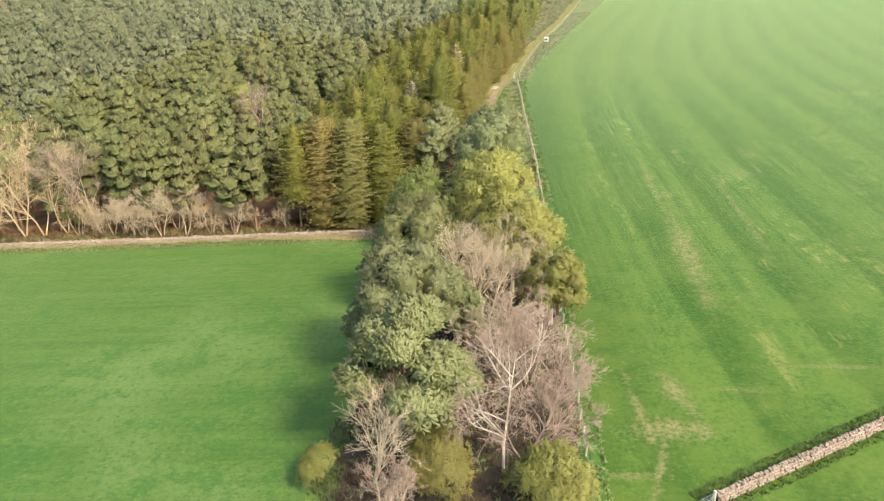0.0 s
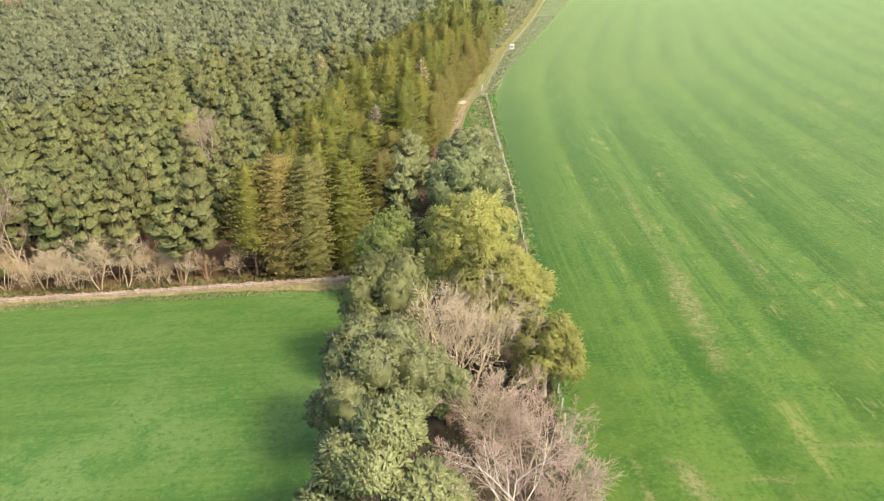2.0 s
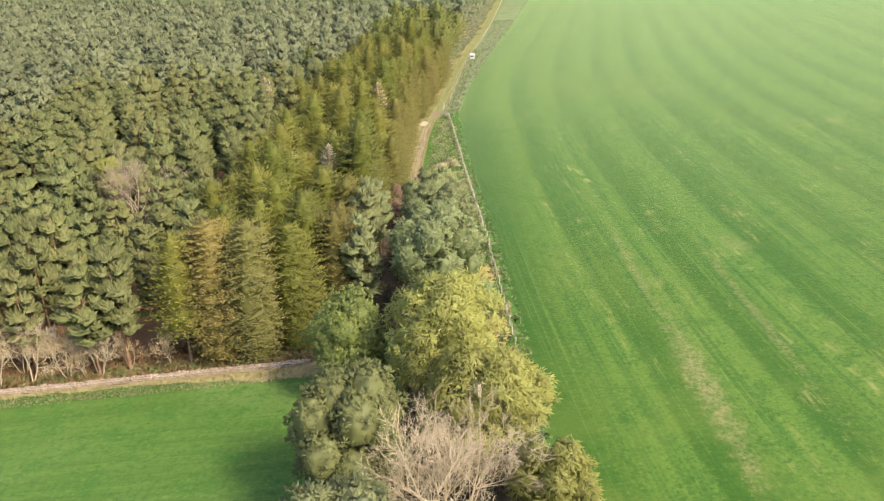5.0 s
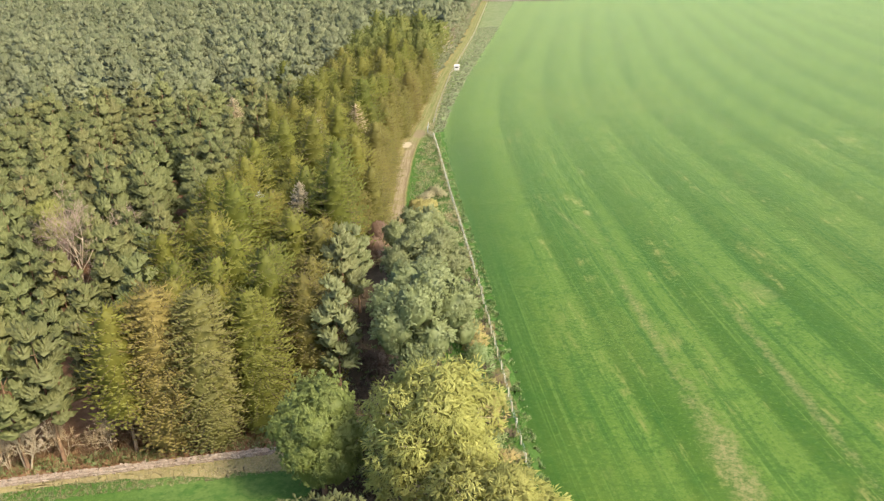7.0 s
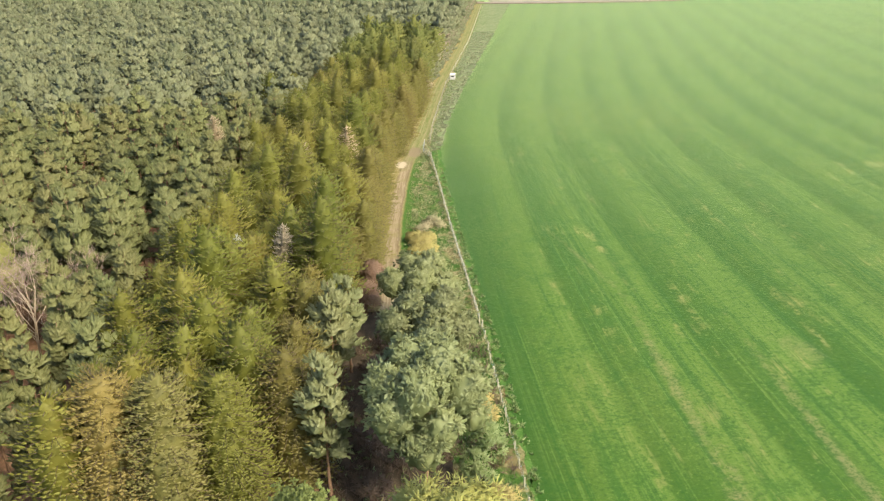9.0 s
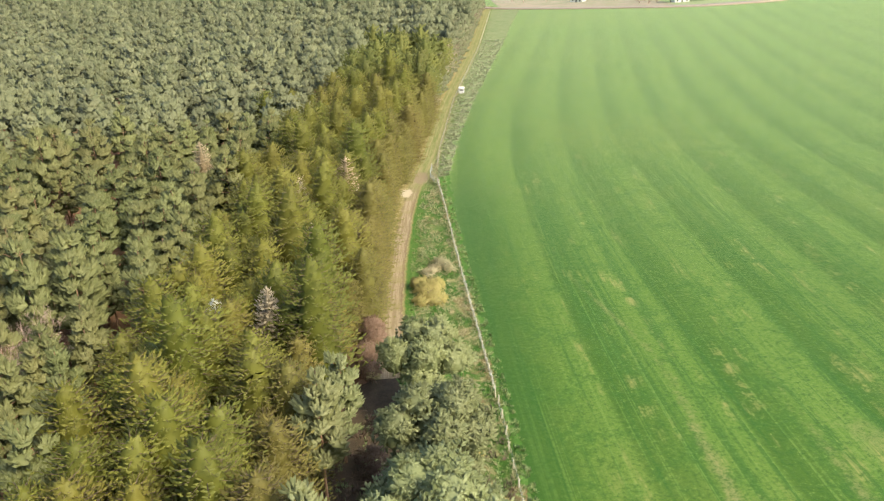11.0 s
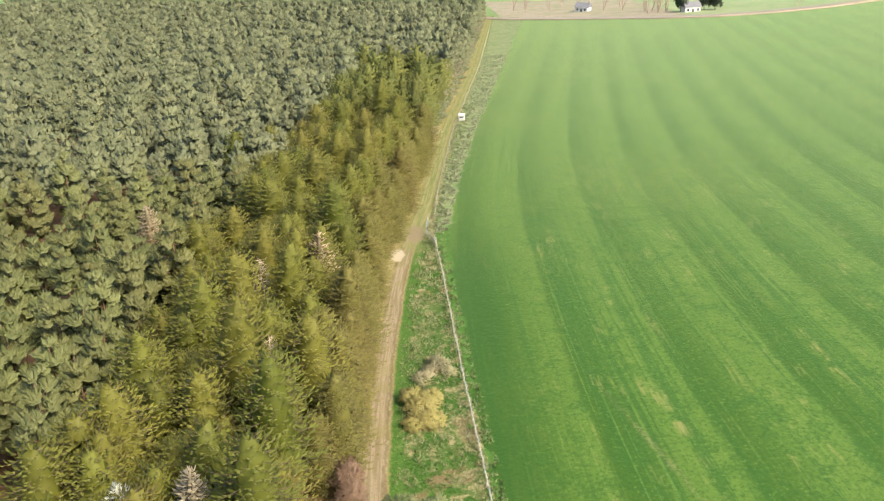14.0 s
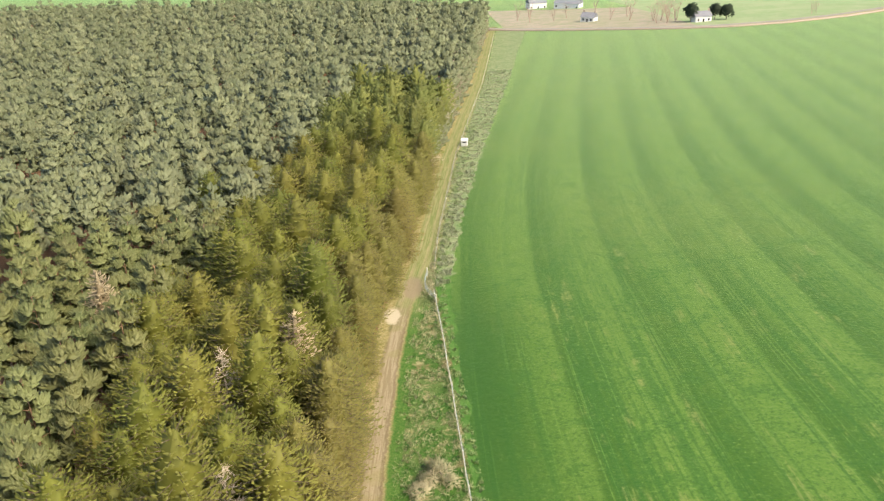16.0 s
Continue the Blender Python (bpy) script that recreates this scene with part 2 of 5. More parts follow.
def track_mat():
    """Earth lane: straw bank, brown dirt with wheel marks, a strip of green; grassed over with two faint ruts past the bend."""
    g = Nodes("earth_track", 0.95, 0.1)
    uvn = g.t.nodes.new("ShaderNodeUVMap")
    uvn.uv_map = "across"
    o, _, _ = g.xyz(uvn.outputs[0])
    x, y, z = g.xyz(g.pos)
    n1, n2, n3 = g.noise(0.9, 4, rough=0.7), g.noise(4.0, 4, rough=0.7), g.noise(0.22, 3)
    along = g.noise(1.0, 3, g.join(g.m("MULTIPLY", o, 3.2), g.m("MULTIPLY", y, 0.12)), 0.7)
    o = g.m("ADD", o, g.m("MULTIPLY", g.m("SUBTRACT", n1, 0.5), 1.1))
    far = g.range(g.m("ADD", y, g.m("MULTIPLY", g.m("SUBTRACT", n3, 0.5), 20.0)), 206.0, 228.0)
    green = g.mix(g.range(n2, 0.4, 0.65), (0.042, 0.105, 0.016), (0.10, 0.16, 0.034))
    straw = g.mix(g.range(n2, 0.38, 0.62), (0.30, 0.235, 0.105), (0.17, 0.16, 0.052))
    straw = g.mix(g.range(n1, 0.5, 0.62, 0.0, 0.6), straw, (0.36, 0.29, 0.16))
    dirt = g.mix(g.range(along, 0.4, 0.6), (0.215, 0.168, 0.092), (0.30, 0.242, 0.148))
    dirt = g.mix(g.range(n2, 0.5, 0.7, 0.0, 0.6), dirt, (0.17, 0.13, 0.07))
    dirt = g.mix(g.range(n3, 0.5, 0.6, 0.0, 0.5), dirt, (0.22, 0.19, 0.075))
    olive = g.mix(g.range(along, 0.42, 0.6), (0.15, 0.175, 0.055), (0.235, 0.225, 0.095))
    bare = g.m("MULTIPLY", g.range(o, -1.45, -1.0), g.range(o, 1.05, 0.65))
    rut = g.m("MULTIPLY", g.range(o, 0.45, 0.7), g.range(o, 1.0, 0.75))
    ditch = g.m("MULTIPLY", g.range(o, -1.55, -1.35), g.range(o, -0.95, -1.2))
    pair = g.range(g.m("ABSOLUTE", g.m("SUBTRACT", g.m("ABSOLUTE", o), 0.75)), 0.32, 0.12)
    col = g.mix(g.range(o, 0.9, 1.35), straw, green)
    near = g.mix(bare, col, dirt)
    near = g.mix(g.m("MULTIPLY", rut, 0.55), near, (0.12, 0.085, 0.045))
    near = g.mix(g.m("MULTIPLY", ditch, g.range(n3, 0.45, 0.6, 0.0, 0.6)), near, (0.09, 0.07, 0.035))
    away = g.mix(g.range(o, -1.9, -1.2), straw, olive)
    away = g.mix(g.m("MULTIPLY", pair, g.range(n1, 0.35, 0.6, 0.15, 0.6)), away, (0.30, 0.235, 0.13))
    col = g.mix(far, near, away)
    # rub of pale gravel at the turning place, and the bare brown turn itself
    for px, py, rx, ry, c, amount in ((-6.0, 213.0, 1.15, 2.6, (0.46, 0.39, 0.27), 0.9), (-3.2, 222.0, 1.5, 4.2, (0.23, 0.18, 0.11), 0.85)):
        dx, dy = g.m("DIVIDE", g.m("SUBTRACT", x, px), rx), g.m("DIVIDE", g.m("SUBTRACT", y, py), ry)
        d = g.m("SQRT", g.m("ADD", g.m("MULTIPLY", dx, dx), g.m("MULTIPLY", dy, dy)))
        d = g.m("ADD", d, g.m("MULTIPLY", g.m("SUBTRACT", n1, 0.5), 0.9))
        col = g.mix(g.range(d, 1.15, 0.75, 0.0, amount), col, c)
    return g.done(col, n2, 0.8, 0.12)


def verge_mat():
    """Rough verge: green grass with pale flattened dead patches and rusty ones."""
    g = Nodes("verge_grass", 0.95, 0.1)
    x, y, z = g.xyz(g.pos)
    n1, n2, n3 = g.noise(0.38, 3, rough=0.6), g.noise(3.2, 4, rough=0.75), g.noise(0.16, 2)
    swirl = g.noise(0.9, 5, rough=0.75)
    col = g.mix(g.range(n2, 0.4, 0.62), (0.045, 0.110, 0.020), (0.085, 0.165, 0.035))
    col = g.mix(g.range(swirl, 0.5, 0.64, 0.0, 0.45), col, (0.16, 0.21, 0.07))
    dead = g.m("MULTIPLY", g.range(n1, 0.47, 0.58), g.range(swirl, 0.54, 0.40, 0.1, 1.0))
    col = g.mix(dead, col, g.mix(g.range(n2, 0.4, 0.6), (0.40, 0.355, 0.185), (0.28, 0.245, 0.115)))
    col = g.mix(g.m("MULTIPLY", g.range(n3, 0.55, 0.63, 0.0, 0.7), g.range(swirl, 0.4, 0.55)), col, (0.30, 0.20, 0.115))
    return g.done(g.hsv(col, 0.5, 1.05, 0.8), g.m("ADD", n2, swirl), 0.9, 0.2)


WORN = [(15.6, 59.8, 4.6, 2.0, -0.3, 0.9), (16.6, 66.0, 1.4, 3.6, 0.3, 0.8), (12.9, 63.0, 0.6, 6.5, 0.12, 0.7),
        (13.6, 54.5, 0.5, 7.0, -0.25, 0.7), (11.3, 53.6, 3.0, 0.7, 0.25, 0.6), (22.0, 66.3, 3.2, 0.6, -0.35, 0.5),
        (32.0, 70.5, 9.0, 0.5, -0.35, 0.45), (23.4, 99.0, 1.7, 17.0, 0.0, 0.75), (22.6, 128.0, 0.8, 20.0, 0.0, 0.5),
        (33.4, 114.0, 0.8, 24.0, 0.02, 0.5), (19.6, 160.0, 0.5, 14.0, 0.25, 0.35), (38.0, 132.0, 2.2, 4.0, 0.3, 0.35)]
M_FIELD = field_grass()
M_FLOOR = floor_mat("needle_litter", (0.19, 0.105, 0.06), (0.27, 0.155, 0.09), (0.12, 0.115, 0.045), 0.6)
# litter under the strip: the shade of the trees is put into its dark colours
M_WOOD = floor_mat("shade_dark_litter", (0.060, 0.046, 0.030), (0.095, 0.070, 0.044), (0.045, 0.055, 0.022), 0.6)
M_VERGE = verge_mat()
M_MARGIN = floor_mat("margin_grass", (0.052, 0.125, 0.02), (0.085, 0.165, 0.035), (0.15, 0.2, 0.075), 0.6)
M_SCRUB = floor_mat("stony_weeds", (0.115, 0.175, 0.06), (0.235, 0.24, 0.125), (0.36, 0.335, 0.22), 0.8)
M_STRAW = floor_mat("dry_grass", (0.27, 0.235, 0.10), (0.36, 0.29, 0.15), (0.12, 0.16, 0.045), 0.5)
M_TRACK = track_mat()
M_PALE = floor_mat("pale_gravel", (0.43, 0.36, 0.25), (0.50, 0.43, 0.31), (0.36, 0.29, 0.19), 0.9)
M_ROAD = floor_mat("worn_tarmac", (0.24, 0.21, 0.175), (0.29, 0.25, 0.21), (0.17, 0.15, 0.13), 0.4)
# both grounds beyond the road have haze put into their pale colours
M_BRACKEN = floor_mat("bracken", (0.235, 0.225, 0.13), (0.33, 0.265, 0.20), (0.14, 0.175, 0.085), 0.13)
M_FARFIELD = floor_mat("far_field", (0.20, 0.26, 0.115), (0.25, 0.285, 0.145), (0.28, 0.29, 0.16), 0.05)
M_PINE = foliage("pine_needles", (0.125, 0.140, 0.046), (0.169, 0.178, 0.065), (0.208, 0.214, 0.086), 0.5)
M_BLUEPINE = foliage("blue_pine_needles", (0.158, 0.181, 0.071), (0.186, 0.200, 0.075), (0.314, 0.334, 0.171), 0.5)
M_SPRUCE = foliage("spruce_needles", (0.099, 0.117, 0.014), (0.162, 0.148, 0.025), (0.170, 0.176, 0.030), 0.5, hue=0.022)
# edge spruces: browner needles, with the sunlit gold of the edge added in colour
M_EDGESPRUCE = foliage("sunlit_edge_needles", (0.142, 0.132, 0.028), (0.161, 0.143, 0.032), (0.177, 0.163, 0.040), 0.5, hue=0.02)
M_GOLD = foliage("golden_leaves", (0.349, 0.363, 0.095), (0.379, 0.383, 0.103), (0.438, 0.440, 0.143), 0.45, 0.42)
M_LIME = foliage("young_leaves", (0.232, 0.231, 0.059), (0.263, 0.249, 0.066), (0.310, 0.296, 0.103), 0.45, 0.42)
M_DEAD = foliage("dead_needles", (0.338, 0.260, 0.148), (0.403, 0.353, 0.218), (0.444, 0.399, 0.262), 0.4)
M_SILVER = foliage("silver_needles", (0.42, 0.44, 0.33), (0.46, 0.47, 0.37), (0.52, 0.52, 0.42), 0.3)
M_RED = foliage("red_twigs", (0.205, 0.123, 0.085), (0.230, 0.152, 0.095), (0.262, 0.190, 0.133), 0.4)
M_WEED = foliage("weed_leaves", (0.171, 0.237, 0.077), (0.207, 0.266, 0.090), (0.360, 0.399, 0.216), 0.5)
M_TUSSOCK = foliage("tussock_grass", (0.34, 0.31, 0.165), (0.37, 0.335, 0.18), (0.45, 0.41, 0.26), 0.5)
M_HOLLY = foliage("holm_oak_leaves", (0.171, 0.211, 0.051), (0.179, 0.216, 0.052), (0.281, 0.311, 0.102), 0.6)
M_YEW = foliage("yew_leaves", (0.020, 0.035, 0.016), (0.028, 0.045, 0.02), (0.035, 0.055, 0.022), 0.4)
M_PINEBARK = bark("pine_bark", (0.17, 0.105, 0.065), (0.29, 0.18, 0.105))
M_SPRUCEBARK = bark("spruce_bark", (0.10, 0.075, 0.05), (0.16, 0.12, 0.08))
M_GREYBARK = bark("grey_bark", (0.21, 0.17, 0.125), (0.33, 0.28, 0.21))
M_BIRCHBARK = bark("birch_bark", (0.62, 0.56, 0.47), (0.44, 0.37, 0.30), 3.0)
M_TWIG = bark("purple_twigs", (0.33, 0.235, 0.185), (0.42, 0.32, 0.25), 1.5)
M_PALETWIG = bark("pale_twigs", (0.46, 0.37, 0.25), (0.56, 0.46, 0.32), 1.5)
M_BUFF = bark("buff_twigs", (0.50, 0.37, 0.22), (0.60, 0.46, 0.28), 1.5)
M_STONE = floor_mat("field_stone", (0.30, 0.23, 0.175), (0.39, 0.32, 0.25), (0.17, 0.135, 0.095), 1.6)
M_POST = bark("fence_timber", (0.56, 0.52, 0.40), (0.43, 0.39, 0.29))
M_STEEL = floor_mat("galvanised_steel", (0.36, 0.42, 0.44), (0.42, 0.48, 0.5), (0.32, 0.37, 0.38), 3.0)
M_WHITE = floor_mat("white_paint", (0.62, 0.61, 0.58), (0.66, 0.65, 0.62), (0.52, 0.51, 0.48), 1.0)
M_SLATE = floor_mat("slate", (0.17, 0.17, 0.18), (0.22, 0.22, 0.23), (0.13, 0.13, 0.14), 2.0)
M_DARK = floor_mat("dark_glass", (0.02, 0.022, 0.025), (0.03, 0.03, 0.033), (0.02, 0.02, 0.02), 2.0)


# ---------------------------------------------------------------- shape of the land
def ground(x, y):
    x, y = np.asarray(x, float), np.asarray(y, float)
    west = 1.0 / (1.0 + np.exp(np.clip((x + 5.0) / 9.0, -40, 40)))
    y = y - west * 40.0 * np.logaddexp(0.0, (y - 470.0) / 40.0)
    x = -110.0 + 25.0 * np.logaddexp(0.0, (x + 110.0) / 25.0)
    return 0.0507 * x - 0.0534 * y - 0.74 * np.logaddexp(0.0, (y - 175.0) / 20.0)


def gz(x, y):
    return float(ground(x, y))


def fence_x(y):
    return np.interp(y, [40, 66, 78, 107, 140, 173, 207, 222, 244, 299, 403, 600], [8.2, 7.5, 6.8, 5.6, 4.2, 2.2, 0.6, -0.3, 1.2, 6.8, 21.4, 44.7])


def track_x(y):
    return np.interp(y, [60, 125, 165, 180, 200, 213, 222, 235, 248, 299, 403, 600], [-6.5, -7.0, -6.9, -6.7, -5.7, -4.6, -3.4, -1.6, -0.2, 5.0, 19.2, 42.4])


def wall_y(x):
    return 107.0 + (np.asarray(x) + 17.7) * 0.080 - 0.0007 * np.minimum(0, np.asarray(x) + 40) ** 2 * 0


def tri_mesh(name, v, f, smooth=False, normals=None):
    v, f = np.asarray(v, np.float32).reshape(-1, 3), np.asarray(f, np.int32)
    k = f.shape[1]
    me = bpy.data.meshes.new(name)
    me.vertices.add(len(v))
    me.vertices.foreach_set("co", v.ravel())
    me.loops.add(f.size)
    me.loops.foreach_set("vertex_index", f.ravel())
    me.polygons.add(len(f))
    me.polygons.foreach_set("loop_start", np.arange(0, f.size, k, dtype=np.int32))
    me.polygons.foreach_set("loop_total", np.full(len(f), k, np.int32))
    if smooth:
        me.polygons.foreach_set("use_smooth", np.ones(len(f), bool))
    me.update(calc_edges=True)
    if normals is not None:
        me.polygons.foreach_set("use_smooth", np.ones(len(f), bool))
        me.normals_split_custom_set_from_vertices(np.asarray(normals, np.float32))
    return me


def leaf_mesh(name, crown):
    """A crown of foliage, whose brushes are rounded off as one mass."""
    v, f, n = crown
    return tri_mesh(name, v, f, True, n)


def mesh_part(name, me, material, parent=None, label=""):
    if not me.materials:
        me.materials.append(material)
    ob = new(name, me)
    ob.parent = parent
    return tagged(ob, label)


def part(name, bm, material, parent, label=""):
    me = bpy.data.meshes.new(name)
    bm.to_mesh(me)
    bm.free()
    return mesh_part(name, me, material, parent, label)


def empty(name, label, category, group="", kind=""):
    ob = new(name)
    ob.empty_display_size = 0.3
    return tagged(ob, label, category, group, kind)


def structure(name, me, material, label, category):
    return tagged(mesh_part(name, me, material), label, category, "", "structure")


def sheet(name, xl, xr, ys, nx, lift, wob=0.0, seed=0):
    """A strip of land between two lines, lying on the slope."""
    rng = np.random.default_rng(seed)
    ys = np.asarray(ys, float)
    a = np.array([xl(y) for y in ys]) + rng.normal(0, 1, len(ys)) * wob
    b = np.array([xr(y) for y in ys]) + rng.normal(0, 1, len(ys)) * wob
    s = np.linspace(0, 1, nx)
    x = a[:, None] + (b - a)[:, None] * s
    y = np.repeat(ys[:, None], nx, 1)
    v = np.stack([x, y, ground(x, y) + lift], -1).reshape(-1, 3)
    i = (np.arange(len(ys) - 1)[:, None] * nx + np.arange(nx - 1)).ravel()
    return tri_mesh(name, v, np.stack([i, i + 1, i + nx + 1, i + nx], 1), True)


def floor_sheet():
    """Floor of the plantation: starts at the wall and ends at the track."""
    ks = np.arange(0.0, 540.0, 2.0)
    s = np.linspace(0, 1, 60) ** 0.6
    right = np.array([min(track_x(107.0 + k) - (0.6 if k < 30 else 2.7), -13.6 if k < 1 else -12.6 if k < 40 else 99.0) for k in ks])
    x = -460.0 + (right[:, None] + 460.0) * s
    y = 107.2 + ks[:, None] + (np.maximum(x, -300.0) + 17.7) * 0.08 * np.exp(-ks[:, None] / 60.0)
    v = np.stack([x, y, ground(x, y) + 0.05], -1).reshape(-1, 3)
    i = (np.arange(len(ks) - 1)[:, None] * 60 + np.arange(59)).ravel()
    return tri_mesh("forest_floor", v, np.stack([i, i + 1, i + 61, i + 60], 1), True)


# ---------------------------------------------------------------- the land
def axis(stops):
    return np.concatenate([np.arange(a, b, s) for a, b, s in stops])


gx = axis([(-3000, -600, 200), (-600, -150, 30), (-150, 260, 5), (260, 600, 30), (600, 3001, 200)])
gy = axis([(-1500, -100, 150), (-100, 700, 5), (700, 1000, 20), (1000, 4001, 200)])
XX, YY = np.meshgrid(gx, gy)
ZZ = ground(np.clip(XX, -300, 420), np.clip(YY, -150, 1100))
ii = (np.arange(len(gy) - 1)[:, None] * len(gx) + np.arange(len(gx) - 1)).ravel()
structure("ground", tri_mesh("ground", np.stack([XX, YY, ZZ], -1), np.stack([ii, ii + 1, ii + len(gx) + 1, ii + len(gx)], 1), True),
          M_FIELD, "gently sloping green grass fields with pale mowing stripes", "field")
YF = np.arange(100.0, 640.0, 2.0)
structure("forest_floor", floor_sheet(), M_FLOOR,
          "brown needle litter under the plantation", "forest floor")
# this sheet carries the painted-in shade below the strip
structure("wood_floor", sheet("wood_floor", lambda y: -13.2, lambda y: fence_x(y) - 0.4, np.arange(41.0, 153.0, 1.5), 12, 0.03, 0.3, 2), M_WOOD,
          "leaf litter under the strip of trees, coloured dark for the shade there", "wood floor")
structure("verge", sheet("verge", lambda y: max(track_x(y) + 0.9, -0.6 - max(0.0, y - 118.0) * 0.30), lambda y: fence_x(y) + 0.5, np.arange(94.0, 600.0, 1.5), 8, 0.045, 0.18, 3), M_VERGE,
          "rough grass verge with dead patches between track and fence", "verge")
def margin_x(y):
    return fence_x(y) + np.interp(y, [40, 173, 198, 223, 240, 273, 318, 384, 484, 562, 600], [1.1, 0.8, 1.5, 2.5, 3.2, 4.6, 6.7, 8.4, 12.8, 17.0, 17.0])


structure("field_margin", sheet("field_margin", lambda y: fence_x(y) + 0.3, margin_x, np.arange(42.0, 226.0, 1.5), 5, 0.035, 0.3, 4), M_MARGIN,
          "weedy margin of the field along the fence", "verge")
structure("field_margin", sheet("field_margin", lambda y: fence_x(y) + 0.3, margin_x, np.arange(225.0, 590.0, 1.5), 5, 0.037, 0.45, 14), M_SCRUB,
          "stony grey-green weed margin of the field by the fence", "verge")
ys = np.arange(148.0, 600.0, 1.5)
lane = sheet("track", lambda y: track_x(y) - 2.9, lambda y: track_x(y) + 2.5, ys, 10, 0.075, 0.0, 6)
off_uv = np.tile(np.linspace(-2.9, 2.5, 10), len(ys))
uv = lane.uv_layers.new(name="across")
vi = np.zeros(len(lane.loops), np.int32)
lane.loops.foreach_get("vertex_index", vi)
uv.data.foreach_set("uv", np.stack([off_uv[vi], np.zeros(len(vi))], 1).astype(np.float32).ravel())
structure("track", lane, M_TRACK, "bare brown earth track with a grassy strip and straw bank", "track")
wx = np.arange(-140.0, -14.0, 1.5)
rows_y = np.linspace(-3.6, 0.3, 6)
X2, K2 = np.meshgrid(wx, rows_y)
rj = np.random.default_rng(8).normal(0, 0.2, X2.shape)
Y2 = wall_y(X2) + K2 * np.interp(X2, [-60, -34, -26, -18], [0.35, 0.35, 0.6, 0.85]) + rj * 0.8
i2 = (np.arange(5)[:, None] * len(wx) + np.arange(len(wx) - 1)).ravel()
structure("field_edge", tri_mesh("field_edge", np.stack([X2, Y2, ground(X2, Y2) + 0.035], -1), np.stack([i2, i2 + 1, i2 + len(wx) + 1, i2 + len(wx)], 1), True), M_STRAW,
          "band of dry straw-coloured grass along the wall", "grass")


# ---------------------------------------------------------------- growing trees
def unit(v):
    return v / np.maximum(np.linalg.norm(v, axis=-1, keepdims=True), 1e-6)


def tufts(rng, c, d, s, blades=7, wide=0.12, spread=0.8, round_=None):
    """Spiky brushes of needles or leaves: centres c, way d, length s. Each brush is one island, a ring with a point for each blade."""
    n = len(c)
    d = unit(np.asarray(d, float))
    s = np.broadcast_to(s, n)
    a = unit(np.cross(d, rng.normal(0, 1, d.shape)))
    b = np.cross(d, a)
    t = (np.arange(blades) * 2 * math.pi / blades)[None, :, None] + rng.uniform(0, 6.28, n)[:, None, None]
    ring = a[:, None] * np.cos(t) + b[:, None] * np.sin(t)
    half = math.pi / blades
    mids = a[:, None] * np.cos(t + half) + b[:, None] * np.sin(t + half)
    way = unit(d[:, None] + mids * spread * rng.uniform(0.2, 1.2, (n, blades, 1)) + rng.normal(0, 0.22, (n, blades, 3)))
    ln = (s[:, None] * rng.uniform(0.6, 1.25, (n, blades)))[..., None]
    v = np.concatenate([c[:, None] + ring * (s * wide)[:, None, None], c[:, None] + way * ln], 1)
    o = (np.arange(n) * 2 * blades)[:, None]
    k = np.arange(blades)
    f = np.stack([o + k, o + (k + 1) % blades, o + k + blades], -1).reshape(-1, 3)
    nrm = unit(d if round_ is None else np.asarray(round_, float))
    vn = np.concatenate([np.repeat(nrm[:, None], blades, 1) + 0.12 * ring, nrm[:, None] + 0.22 * way], 1)
    vn = unit(vn + rng.normal(0, 0.07, vn.shape))
    v, vn = v.reshape(-1, 3), vn.reshape(-1, 3)
    face = np.cross(v[f[:, 1]] - v[f[:, 0]], v[f[:, 2]] - v[f[:, 0]])
    turn = (face * np.repeat(nrm, blades, 0)).sum(1) < 0
    f[turn] = f[turn][:, ::-1]
    return v, f, vn


def tubes(p0, p1, r0, r1, sides=4):
    """Tapered round lengths of wood from p0 to p1."""
    p0, p1 = np.asarray(p0, float), np.asarray(p1, float)
    n = len(p0)
    d = unit(p1 - p0)
    ref = np.where(np.abs(d[:, 2:3]) > 0.9, np.array([[1.0, 0, 0]]), np.array([[0, 0, 1.0]]))
    a = unit(np.cross(d, ref))
    b = np.cross(d, a)
    t = np.arange(sides) * 2 * math.pi / sides
    ring = a[:, None] * np.cos(t)[None, :, None] + b[:, None] * np.sin(t)[None, :, None]
    v = np.concatenate([p0[:, None] + ring * np.asarray(r0)[:, None, None], p1[:, None] + ring * np.asarray(r1)[:, None, None]], 1)
    o = (np.arange(n) * 2 * sides)[:, None]
    k, k2 = np.arange(sides), (np.arange(sides) + 1) % sides
    f = np.stack([o + k, o + k2, o + k2 + sides, o + k + sides], -1).reshape(-1, 4)
    return v.reshape(-1, 3), f


def stem(rng, h, r, lean=0.02, steps=7, sides=7):
    """The points of a slightly bent trunk, and its tubes."""
    z = np.linspace(0, h, steps)
    x = np.cumsum(rng.normal(0, lean, steps)) * h / steps
    y = np.cumsum(rng.normal(0, lean, steps)) * h / steps
    p = np.stack([x - x[0], y - y[0], z], 1)
    rr = r * (1 - 0.85 * np.linspace(0, 1, steps) ** 0.9)
    rr[0] *= 1.25
    return p, tubes(p[:-1], p[1:], rr[:-1], rr[1:], sides)


def merge(*meshes):
    vs, fs, o = [], [], 0
    for v, f in meshes:
        vs.append(v)
        fs.append(f + o)
        o += len(v)
    return np.concatenate(vs), np.concatenate(fs)


